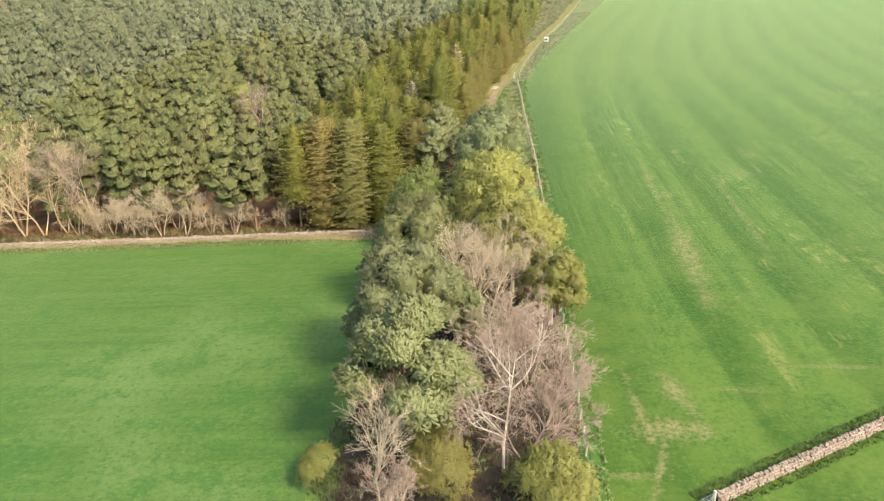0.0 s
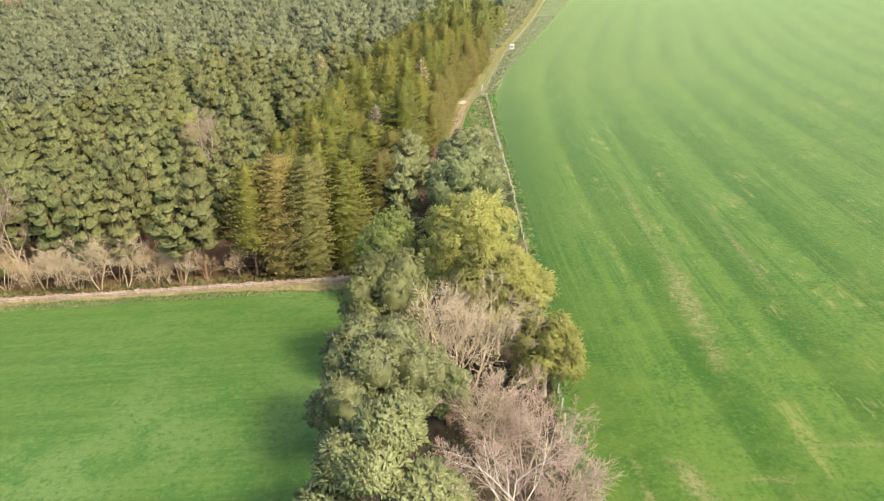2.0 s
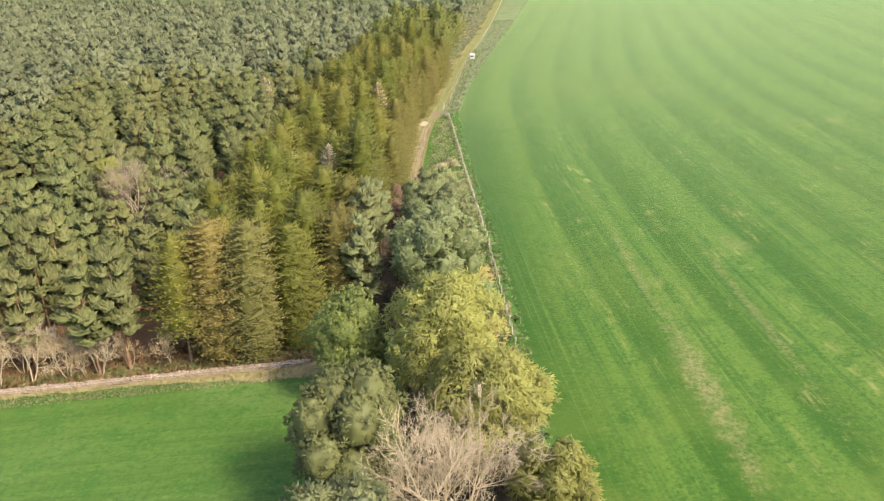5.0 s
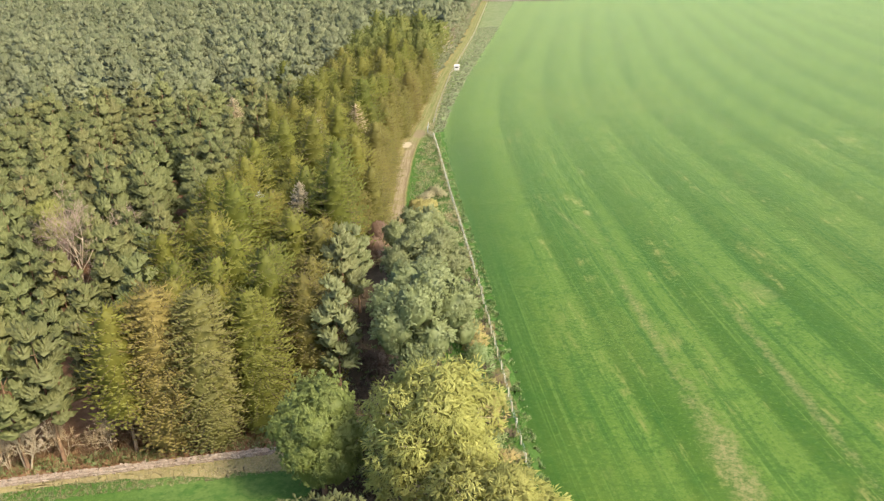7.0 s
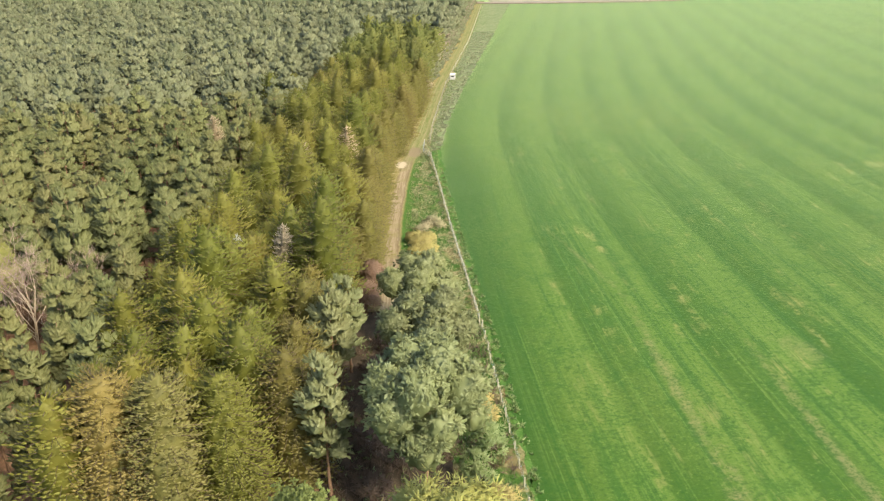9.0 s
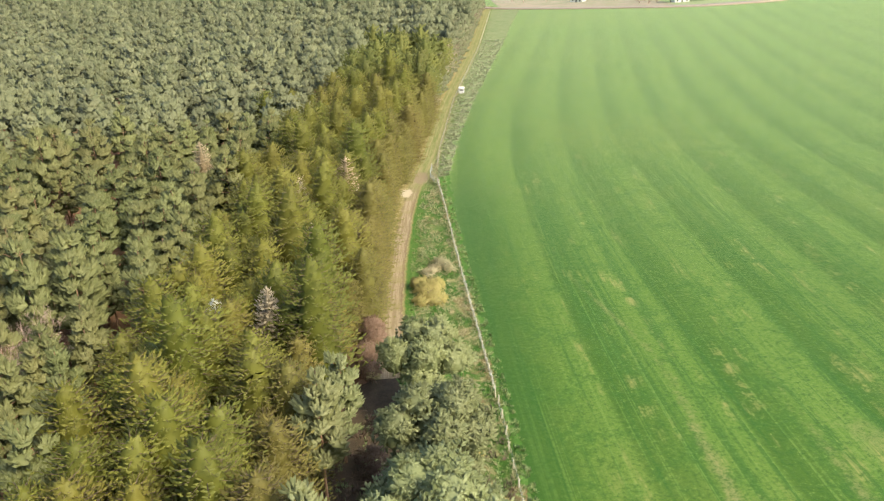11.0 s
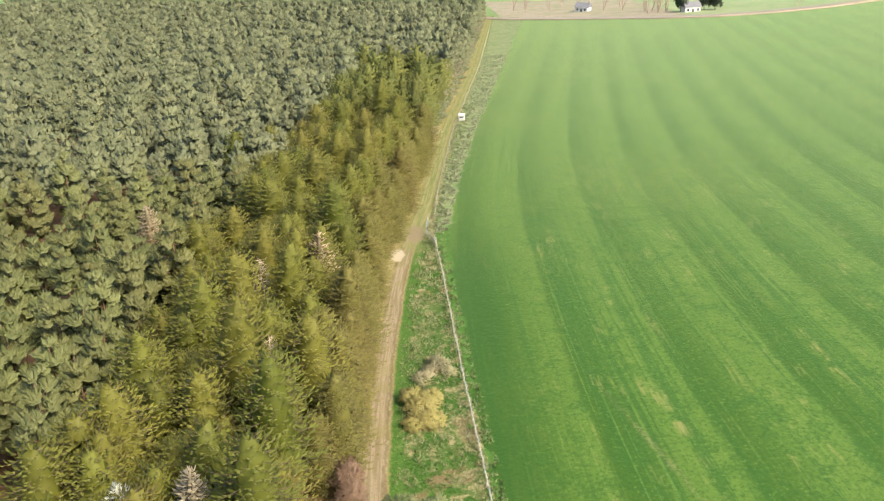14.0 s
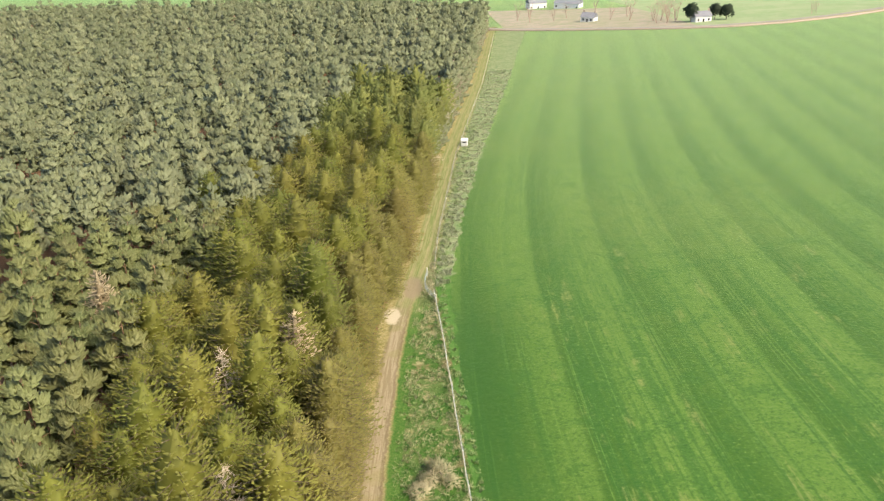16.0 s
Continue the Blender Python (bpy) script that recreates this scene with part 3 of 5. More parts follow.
def tree_thing(name, trunk, crown, m_bark, m_leaf, label, category="tree", limbs=None, group=""):
    top = empty(name, label, category, group)
    tv, tf = merge(trunk, limbs) if limbs is not None and limbs[1].shape[1] == trunk[1].shape[1] else trunk
    mesh_part("trunk", tri_mesh("trunk", tv, tf), m_bark, top)
    if limbs is not None and limbs[1].shape[1] != trunk[1].shape[1]:
        mesh_part("branchwork", tri_mesh("branchwork", *limbs), m_bark, top)
    mesh_part("crown", leaf_mesh("crown", crown), m_leaf, top)
    return top


def fronds(rng, root, way, up, length, width, flat=1.0, curl=0.0, round_=None, blend=0.55):
    """Shoots thick with needles or leaves, each one island: a bent spindle with an uneven waist."""
    n = len(root)
    way = unit(np.asarray(way, float))
    up = np.broadcast_to(np.asarray(up, float), way.shape)
    side = unit(np.cross(way, up + rng.normal(0, 0.15, way.shape)))
    up = np.cross(side, way)
    ln = np.broadcast_to(length, n)[:, None]
    wd = np.broadcast_to(width, n)[:, None] * ln
    mid = root + way * ln * rng.uniform(0.42, 0.68, (n, 1))
    tip = root + way * ln + up * ln * curl
    spokes = [side - up * 0.5 * flat, up * flat, -side - up * 0.5 * flat]
    ring = [mid + q * wd * rng.uniform(0.65, 1.35, (n, 1)) + way * ln * rng.normal(0, 0.1, (n, 1)) for q in spokes]
    v = np.stack([root] + ring + [tip], 1).reshape(-1, 3)
    f = np.array([(0, 1, 2), (0, 2, 3), (0, 3, 1), (4, 2, 1), (4, 3, 2), (4, 1, 3)])
    f = (np.arange(n)[:, None, None] * 5 + f).reshape(-1, 3)
    nrm = unit(up) if round_ is None else unit(np.asarray(round_, float))
    vn = np.stack([nrm - 0.3 * way] + [nrm * (1 - blend) + unit(q) * blend for q in spokes] + [nrm + 0.4 * way], 1)
    return v, f, unit(vn + rng.normal(0, 0.06, vn.shape)).reshape(-1, 3)


def puffs(rng, c, way, radius, count, width=0.30, round_=None, droop=0.0):
    """Rounded tufts at c, each of several short sprays that spread from its middle."""
    n = len(c)
    way = unit(np.asarray(way, float))
    rr = np.repeat(np.broadcast_to(radius, n), count)
    d = unit(np.repeat(way, count, 0) * 0.75 + unit(rng.normal(0, 1, (n * count, 3))))
    d[:, 2] -= droop
    out = d if round_ is None else unit(d * 0.4 + unit(np.repeat(np.asarray(round_, float), count, 0)))
    root = np.repeat(c, count, 0) + d * rr[:, None] * 0.15
    ref = unit(np.cross(d, rng.normal(0, 1, d.shape)))
    return fronds(rng, root, d, ref, rr * rng.uniform(0.75, 1.2, len(rr)), width, 1.0, -0.5 * droop, out, 0.35)


def boughs(rng, h, base, r, power, level, arc, fingers, length, width, flat=0.8, rise=0.1, curl=0.2, lift=0.5, inner=0.4, start=0.0, wild=0.16, bulge=0.12, loose=0.1,
           bend=0.15, trunk_r=None, dome=True, core=0.0):
    """Conifer crown: rings of boughs round a trunk, each carrying sprays along its outer part and one at its tip."""
    p, trunk = stem(rng, h, trunk_r or 0.010 * h + 0.02, 0.012, 6, 6)
    cs, ds, ns, ls, b0, b1, inside = [], [], [], [], [], [], []
    z, swirl, lean = max(base, start * h), rng.uniform(0, 6.28), rng.uniform(0, 6.28)
    up = np.array([0, 0, 1.0])
    while z < h - 0.3:
        u = (z - base) / (h - base)
        rad = r * (1 - (u * u if dome else u)) ** power * (0.72 + 0.28 * min(1.0, u * 4)) + 0.12
        axis_ = np.array([np.interp(z, p[:, 2], p[:, 0]), np.interp(z, p[:, 2], p[:, 1]), z])
        inside.append((axis_, rad))
        k = max(4 if u < 0.9 else 3, int(round(6.283 * rad / arc)))
        swirl += 2.4
        for a in swirl + np.arange(k) * 6.283 / k + rng.normal(0, 0.5 / k, k):
            reach = rad * (1 + bulge * math.sin(2 * a + lean)) * (1 + wild * rng.normal())
            reach = max(0.25, min(reach, rad * 1.45))
            way = np.array([math.cos(a), math.sin(a), 0.0])
            side = np.array([-way[1], way[0], 0.0])
            m = max(2, int(round(fingers * (0.45 + 0.55 * reach / r))))
            s = np.linspace(inner, 0.96, m)
            sign = np.where(np.arange(m) % 2 == 0, 1.0, -1.0)
            sign[-1] = 0.15 * rng.normal()
            climb = rise + 0.35 * u * u + rng.normal(0, 0.06 + 0.15 * loose)
            root = axis_ + up * min(loose * level * rng.normal(), h - 0.6 - z)
            at = root + way * (reach * s)[:, None] + up * (reach * (climb * s + curl * s * s))[:, None]
            tang = way + up * (climb + 2 * curl * s)[:, None]
            cs.append(at)
            ds.append(tang + side * (sign * rng.uniform(0.6, 1.15, m))[:, None] + up * lift + rng.normal(0, 0.13, (m, 3)))
            ns.append(way * (1.0 - 0.35 * u) + up * (0.2 + 0.45 * u + 0.25 * s)[:, None] + side * (sign * 0.2)[:, None])
            ls.append(length * rng.uniform(0.75, 1.2, m) * (1.15 - 0.3 * s) * min(1.0, 0.45 + reach / r))
            b0.append(root)
            b1.append(at[-1])
        z += level * rng.uniform(0.85, 1.15) * (1.0 - 0.35 * u)
    cs.append(p[-1:] + np.array([[0, 0, -0.7], [0, 0, -0.6], [0, 0, -0.5], [0, 0, -0.4]]))
    ds.append(np.array([[0.45, 0, 1.0], [-0.3, 0.4, 1.0], [-0.2, -0.4, 1.0], [0, 0, 1.0]]))
    ns.append(np.array([[0.4, 0, 1.0], [-0.3, 0.3, 1.0], [-0.2, -0.3, 1.0], [0, 0, 1.0]]))
    ls.append(np.full(4, min(0.9, length)))
    n = len(b0)
    limbs = tubes(b0, b1, np.full(n, 0.045), np.full(n, 0.014), 3)
    c, d, nn, ll = (np.concatenate(w) for w in (cs, ds, ns, ls))
    ref = np.where(np.abs(unit(d)[:, 2:3]) > 0.75, nn * np.array([1, 1, 0.2]), np.array([[0, 0, 1.0]]))
    needles = fronds(rng, c, d, ref, ll, width, flat, bend, nn)
    if not core:
        return trunk, limbs, needles
    # the dense inside of the crown
    seg, k = 7, np.arange(7)
    rings = [a + np.stack([np.cos(k * 0.8976), np.sin(k * 0.8976), 0 * k], 1) * (w * core * rng.uniform(0.75, 1.2, seg))[:, None] + up * rng.normal(0, 0.25, seg)[:, None] for a, w in inside]
    v = np.concatenate(rings + [p[-1:] - 0.3 * up])
    m = len(rings)
    i, j = (np.arange(m - 1)[:, None] * seg + k).ravel(), (np.arange(m - 1)[:, None] * seg + (k + 1) % seg).ravel()
    f = np.concatenate([np.stack([i, j, j + seg], 1), np.stack([i, j + seg, i + seg], 1), np.stack([(m - 1) * seg + k, (m - 1) * seg + (k + 1) % seg, np.full(seg, m * seg)], 1)])
    return trunk, limbs, join_leaves(needles, (v, f, smooth_normals(v, f)))


def join_leaves(*crowns):
    vs, fs, ns, o = [], [], [], 0
    for v, f, n in crowns:
        vs.append(v), fs.append(f + o), ns.append(n)
        o += len(v)
    return np.concatenate(vs), np.concatenate(fs), np.concatenate(ns)


def smooth_normals(v, f):
    face = np.cross(v[f[:, 1]] - v[f[:, 0]], v[f[:, 2]] - v[f[:, 0]])
    n = np.zeros_like(v)
    for k in range(3):
        np.add.at(n, f[:, k], face)
    return unit(n)


BALLS = []
for fine in (1, 2, 3):
    ball = bmesh.new()
    bmesh.ops.create_icosphere(ball, subdivisions=fine, radius=1.0)
    BALLS.append((np.array([v.co[:] for v in ball.verts]), np.array([[v.index for v in f.verts] for f in ball.faces])))
    ball.free()
BALL_V, BALL_F = BALLS[2]


def pine(seed, far=0, bushy=False):
    """Scots pine of 16 m: a bare trunk under a rounded crown of bushy boughs. Builds 1 to 3 are lighter, for the woods behind, where only the tops show."""
    rng = np.random.default_rng(seed)
    h, r = 16.0, rng.uniform(2.2, 2.8)
    low = (0.02 if bushy else rng.uniform(0.24, 0.36)) * h
    p, trunk = stem(rng, h * 0.96, 0.18, 0.016, 6, 6)
    bv, bf = BALLS[0]
    sets, a, b = [], [], []
    z, turn = low + 0.8 if bushy or far == 0 else (0.46, 0.54, 0.60)[far - 1] * h, rng.uniform(0, 6.28)
    while z < h - 0.4:
        u = (z - low) / (h - low)
        reach = r * (1 - u ** 2.2) ** 0.8 * (0.75 + 0.25 * min(1, 3 * u))
        many = 1 if u > 0.88 else 3 if u > 0.55 else 4
        size = 0.72 * reach * math.sin(math.pi / max(many, 3)) + 0.28
        turn += 0.9
        for k in range(many):
            t = turn + k * 6.283 / many + rng.normal(0, 0.2)
            o = 0.15 if many == 1 else reach * rng.uniform(0.45, 0.85)
            sets.append((math.cos(t) * o, math.sin(t) * o, z + rng.normal(0, 0.25) + 0.12 * o, size * rng.uniform(0.75, 1.3), size * rng.uniform(0.45, 0.7)))
            a.append((0, 0, z - 0.4)), b.append(sets[-1][:3])
        z += (1.9, 2.0, 2.3, 2.8)[far] * (1.0 - 0.25 * u)
    cs, ds, ns, masses = [], [], [], []
    for x, y, z, rx, rz in sets:
        n = max(5, int((27, 12, 8, 5)[far] * (0.35 + rx)))
        d = unit(rng.normal(0, 1, (n, 3)))
        d[:, 2] = np.where(d[:, 2] < -0.2, -d[:, 2], d[:, 2])
        cs.append(np.array([x, y, z]) + d * np.array([rx, rx, rz]) * 0.40)
        out = unit(np.array([x, y, 0.3 * (z - low)]))
        ds.append(d * 0.8 + 0.6 * out + np.array([0, 0, 0.45]) + rng.normal(0, 0.15, (n, 3)))
        ns.append(d * 0.8 + 0.55 * out + np.array([0, 0, 0.2]))
        v = bv * (0.58 + rng.normal(0, 0.10, (len(bv), 1))) * np.array([rx, rx, rz]) + np.array([x, y, z])
        masses.append((v, bf, unit(0.7 * smooth_normals(v, bf) + 0.5 * out + np.array([0, 0, 0.15]))))
    c, d = np.concatenate(cs), np.concatenate(ds)
    ref = unit(np.cross(unit(d), rng.normal(0, 1, d.shape)))
    shoots = fronds(rng, c, d, ref, (0.88, 1.05, 1.25, 1.5)[far] * rng.uniform(0.6, 1.3, len(c)), (0.155, 0.21, 0.26, 0.30)[far], 1.0, 0.15, np.concatenate(ns), 0.4)
    return trunk, tubes(a, b, np.full(len(a), 0.05), np.full(len(a), 0.02), 3), join_leaves(shoots, *masses)


def spruce(seed, far=0, low=0.05, wide=1.0, start=0.3, fine=1.0):
    """Spruce of 16 m: close level tiers of long sprays with hanging edges, bluntly pointed at the top."""
    rng = np.random.default_rng(seed)
    h = 16.0
    return boughs(rng, h, h * low, rng.uniform(2.9, 3.5) * wide, 0.54, (0.82, 1.0, 1.25, 1.5)[far] * fine, (1.1, 1.4, 1.7, 2.0)[far] * fine ** 0.5, (5.8, 3.6, 2.8, 2.4)[far] / fine,
                  (0.68, 1.0, 1.3, 1.5)[far] * fine ** 0.3, (0.185, 0.23, 0.26, 0.29)[far], 0.85, 0.0, 0.05, 0.30, 0.34, (start, 0.36, 0.46, 0.5)[far], 0.18, 0.12, 0.25, 0.12, core=0.58 if fine > 0.7 else 0.68)


def dead_top(seed, far=0):
    """A spruce of which only the dying top shows."""
    rng = np.random.default_rng(seed)
    return boughs(rng, 16.0, 10.6, 1.8, 0.9, 0.5, 0.9, 6.0, 0.7, 0.14, 0.8, 0.0, 0.1, 0.25, 0.3, dome=False, core=0.4)


def bare_spire(seed, h=16.0):
    """A dead spruce that has lost its needles: trunk and rings of thin forked branches."""
    rng = np.random.default_rng(seed)
    p, trunk = stem(rng, h, 0.14, 0.012, 7, 6)
    a, b, ra = [], [], []
    for z in np.arange(h * 0.35, h - 0.3, 0.5):
        reach = 2.3 * (1 - (z / h) ** 2.2) + 0.3
        for t in rng.uniform(0, 6.28, 5):
            w = np.array([math.cos(t), math.sin(t), rng.uniform(0.0, 0.35)]) * reach * rng.uniform(0.6, 1.1)
            s = np.array([np.interp(z, p[:, 2], p[:, 0]), np.interp(z, p[:, 2], p[:, 1]), z])
            a.append(s), b.append(s + w), ra.append(0.045)
            for k in rng.uniform(0.35, 0.9, 5):
                a.append(s + w * k), ra.append(0.024)
                b.append(s + w * k + rng.normal(0, 0.28, 3) + w * 0.16)
    return trunk, tubes(a, b, np.array(ra), np.array(ra) * 0.4, 3)


def lobed(rng, lobes, count, size, blades, wide, up=0.45, out=1.0, shell=0.35, grow=1.12, tight=0.84):
    """Needle or leaf clumps over the skin of several rounded masses."""
    lobes = [(x * grow, y * grow, z, rx * tight, rz * tight) for x, y, z, rx, rz in lobes]
    vol = np.array([(l[3] * l[4]) for l in lobes])
    cs, ds, ns = [], [], []
    for (x, y, z, rx, rz), w in zip(lobes, vol / vol.sum()):
        n = max(8, int(count * w))
        d = unit(rng.normal(0, 1, (n, 3)))
        d[:, 2] = np.where(d[:, 2] < -0.35, -d[:, 2] * 0.8, d[:, 2])
        bump = 1 + 0.16 * np.sin(d[:, 0] * 5 + x * 3) * np.cos(d[:, 1] * 5 + z) + 0.12 * np.sin(d[:, 2] * 9 + y)
        q = (1 - shell * rng.random(n) ** 1.6) * bump
        cs.append(np.array([x, y, z]) + d * q[:, None] * np.array([rx, rx, rz]))
        ns.append(d + np.array([0, 0, 0.15]) + 0.25 * unit(np.array([x, y, 0.01])))
        ds.append(d * out + np.array([0, 0, up]) + rng.normal(0, 0.25, (n, 3)))
    c, d = np.concatenate(cs), np.concatenate(ds)
    nn = np.concatenate(ns)
    n = max(20, len(c) // 4)
    pick = rng.permutation(len(c))[:n]
    tufted = puffs(rng, c[pick], d[pick], size * 1.2 * rng.uniform(0.7, 1.3, n), blades + 2, wide * 0.6, nn[pick], 0.0 if up > 0 else 0.5)
    if up < 0.45:
        return tufted
    masses = []
    for x, y, z, rx, rz in lobes:
        v = BALL_V * (0.76 + 0.10 * np.sin(BALL_V[:, :1] * 6 + x * 3) * np.cos(BALL_V[:, 1:2] * 6 + z) + rng.normal(0, 0.045, (len(BALL_V), 1)))
        v = v * np.array([rx, rx, rz]) + np.array([x, y, z])
        masses.append((v, BALL_F, unit(smooth_normals(v, BALL_F) + np.array([0, 0, 0.1]))))
    return join_leaves(tufted, *masses)


def limbs_to(rng, p, lobes, low=0.35, r=0.10):
    """Crooked limbs from the trunk p to each mass."""
    a, b, ra, rb = [], [], [], []
    for x, y, z, rx, rz in lobes:
        z0 = max(p[-1, 2] * low, z - rz - rx * 0.6)
        s = np.array([np.interp(z0, p[:, 2], p[:, 0]), np.interp(z0, p[:, 2], p[:, 1]), min(z0, p[-1, 2])])
        e = np.array([x, y, z])
        k = (s + e) / 2 + rng.normal(0, 0.35, 3)
        a += [s, k]
        b += [k, e]
        ra += [r, r * 0.7]
        rb += [r * 0.7, r * 0.3]
        for _ in range(5):
            q = e + unit(rng.normal(0, 1, 3)) * np.array([rx, rx, rz]) * 0.85
            a.append(k + (e - k) * rng.uniform(0.3, 0.9))
            b.append(q)
            ra.append(r * 0.35)
            rb.append(r * 0.12)
    return tubes(a, b, np.array(ra), np.array(rb), 5)


def bare_shape(rng, h, r, spread, levels=None, kids=6, stems=1, droop=0.0, twigs=5, fan=0.9):
    """Leafless tree: forked stems, limbs and a haze of twigs (wood, twigs)."""
    seg = []
    fine = []
    levels = levels or (4 if stems == 1 else 3)

    def grow(p, d, ln, rad, level):
        steps = 2 if level == levels else 3 if level > 1 else 4
        q = p
        way = d
        nodes = [(p, d)]
        for i in range(steps):
            way = unit(way + rng.normal(0, 0.13, 3) + np.array([0, 0, 0.10 - droop * level * 0.12]))
            e = q + way * ln / steps
            ra, rb = rad * (1 - 0.75 * i / steps), rad * (1 - 0.75 * (i + 1) / steps)
            (seg if level < levels - 1 else fine).append((q, e, ra, rb))
            q = e
            nodes.append((e, way))
        if level >= levels:
            return
        n = kids if level < levels - 1 else twigs
        if level == 0:
            n = int(kids * 1.8)
        for i in range(n):
            f = rng.uniform(0.28 if level else 0.3, 1.0) * steps
            k = min(int(f), steps - 1)
            at = nodes[k][0] + (nodes[k + 1][0] - nodes[k][0]) * (f - k)
            side = unit(np.cross(nodes[k][1], rng.normal(0, 1, 3)))
            w = unit(nodes[k][1] * (1 - 0.4 * fan) + side * rng.uniform(0.5, 0.95) * fan)
            grow(at, w, ln * rng.uniform(0.42, 0.62) * (1.15 - 0.4 * f / steps), rad * 0.5 * (1.1 - 0.6 * f / steps), level + 1)

    for i in range(stems):
        a = rng.uniform(0, 6.28)
        tilt = spread * (rng.uniform(0.3, 1.0) if stems > 1 else 0.15)
        grow(np.array([math.cos(a) * 0.15 * stems * 0.4, math.sin(a) * 0.15 * stems * 0.4, 0]), unit(np.array([math.cos(a) * tilt, math.sin(a) * tilt, 1.0])), h * rng.uniform(0.72, 0.85), r, 0)
    out = []
    for lst, sides, least in ((seg, 4, 0.016), (fine, 3, 0.013)):
        a, b, ra, rb = [np.array(w) for w in zip(*lst)]
        out.append(tubes(a, b, np.maximum(ra, least), np.maximum(rb, least * 0.7), sides))
    return out


def bare_tree(name, seed, h, r, spread, label, m_wood, m_twig, category="tree", group="", **kw):
    wood, twigs = bare_shape(np.random.default_rng(seed), h, r, spread, **kw)
    top = empty(name, label, category, group)
    mesh_part("trunk", tri_mesh("trunk", *wood), m_wood, top)
    mesh_part("bare_crown", tri_mesh("bare_crown", *twigs), m_twig, top)
    return top


def stand(x, y, turn=0.0, size=1.0, tall=1.0, sink=0.08):
    return pose(x, y, gz(x, y) - sink, 0, 0, turn) @ Matrix.Diagonal((size, size, size * tall, 1.0))


def plant(ob, x, y, turn=0.0, size=1.0, tall=1.0):
    ob.matrix_basis = stand(x, y, turn, size, tall)
    return ob


# ---------------------------------------------------------------- the strip of trees between the fields
def big_pine(seed, x, y, h, lobes, m_leaf, label, count=1500, size=0.62, trunk_r=0.26, blades=5, wide=0.40, m_bark=None, name="pine_tree", up=0.45, grow=1.12, tight=0.84):
    rng = np.random.default_rng(seed)
    p, trunk = stem(rng, h * 0.82, trunk_r, 0.03, 8, 8)
    ob = tree_thing(name, trunk, lobed(rng, lobes, count, size, blades, wide, up, 1.0, 0.35, grow, tight), m_bark or M_PINEBARK, m_leaf, label, "tree", limbs_to(rng, p, lobes))
    return plant(ob, x, y)


big_pine(11, -6.8, 54.8, 15.5, [(-2.0, 0.6, 11.2, 2.7, 2.3), (0.2, 1.6, 13.0, 2.6, 2.2), (-3.6, -0.4, 8.4, 2.0, 1.7), (2.4, -1.2, 10.6, 2.7, 2.0),
                                (1.2, -3.0, 8.6, 2.8, 1.9), (-0.6, -1.0, 12.0, 2.2, 1.8), (3.6, -0.2, 8.4, 2.0, 1.8), (-2.6, 2.4, 9.0, 2.2, 1.9)], M_BLUEPINE,
         "tall broad pine with blue-green lobed crown and orange limbs", 7000, 0.42, 0.26, 6, 0.28)
def round_lobes(seed, r, top, low, n, flat=0.0):
    """Rounded masses set over a dome of radius r between two heights, with uneven bulges."""
    rng = np.random.default_rng(seed)
    mid, half = (top + low) / 2, (top - low) / 2
    out = [(0.0, 0.0, mid, r * 0.56, half * 0.62)]
    for k in range(n):
        z = 0.96 - 1.5 * (k + 0.5) / n
        a = k * 2.4 + rng.normal(0, 0.2)
        s = math.sqrt(max(0.0, 1 - z * z)) * rng.uniform(0.60, 0.82)
        size = rng.uniform(0.29, 0.44) * (1 - flat * max(0.0, -z))
        out.append((math.cos(a) * s * r, math.sin(a) * s * r, mid + z * half * 0.64, r * size, (0.45 * r + 0.55 * half) * size))
    return out


def round_tree(seed, x, y, h, r, low, m_leaf, label, n=13, count=7000, size=0.36, blades=5, wide=0.30, up=0.45, m_bark=None, name="pine_tree"):
    return big_pine(seed, x, y, h, round_lobes(seed, r, h, low, n), m_leaf, label, count, size, 0.24, blades, wide, m_bark, name, up, 1.0, 1.0)


round_tree(12, -8.9, 68.0, 15.8, 4.9, 3.0, M_BLUEPINE, "blue-green pine with a dense rounded crown and pale tips", 15, 8000, 0.36)
round_tree(13, -9.6, 82.5, 14.6, 4.6, 1.6, M_PINE, "grey-green pine with a full rounded crown", 15, 7500, 0.34)
big_pine(14, -11.8, 100.5, 11.8, [(0, 0, 5.9, 3.9, 5.6)] + [(x * 0.9, y * 0.9, z, 1.2 * a, 1.1 * b) for x, y, z, a, b in round_lobes(14, 3.9, 11.6, 1.4, 12)[1:]], M_HOLLY, "dense dark green tree with a dome-shaped crown to the ground", 11000, 0.24, 0.24, 5, 0.40, None, "holm_oak", 0.5, 1.0, 1.0)
round_tree(15, -3.0, 113.5, 16.0, 5.0, 3.4, M_BLUEPINE, "tall broad pine with bulging blue-green crown beside the track", 16, 8000, 0.40)
round_tree(16, -2.4, 124.0, 15.2, 4.4, 4.4, M_BLUEPINE, "tall pine with flat tiers of blue-green branches", 13, 6000, 0.40)
round_tree(17, -3.2, 141.5, 10.8, 4.2, 1.6, M_BLUEPINE, "silvery green pine standing between track and fence", 12, 5200, 0.40)
for seed, x, y, h, label in ((18, -11.4, 114.0, 14.8, "slender grey-green pine with bare lower branches"), (19, -11.9, 127.5, 15.4, "slender silvery pine at the edge of the track"),
                             (20, -10.9, 134.0, 12.6, "short silvery pine at the edge of the track")):
    t, l, c = pine(seed)
    plant(tree_thing("pine_tree", t, c, M_PINEBARK, M_BLUEPINE, label, "tree", l), x, y, seed * 41, h / 16.0)
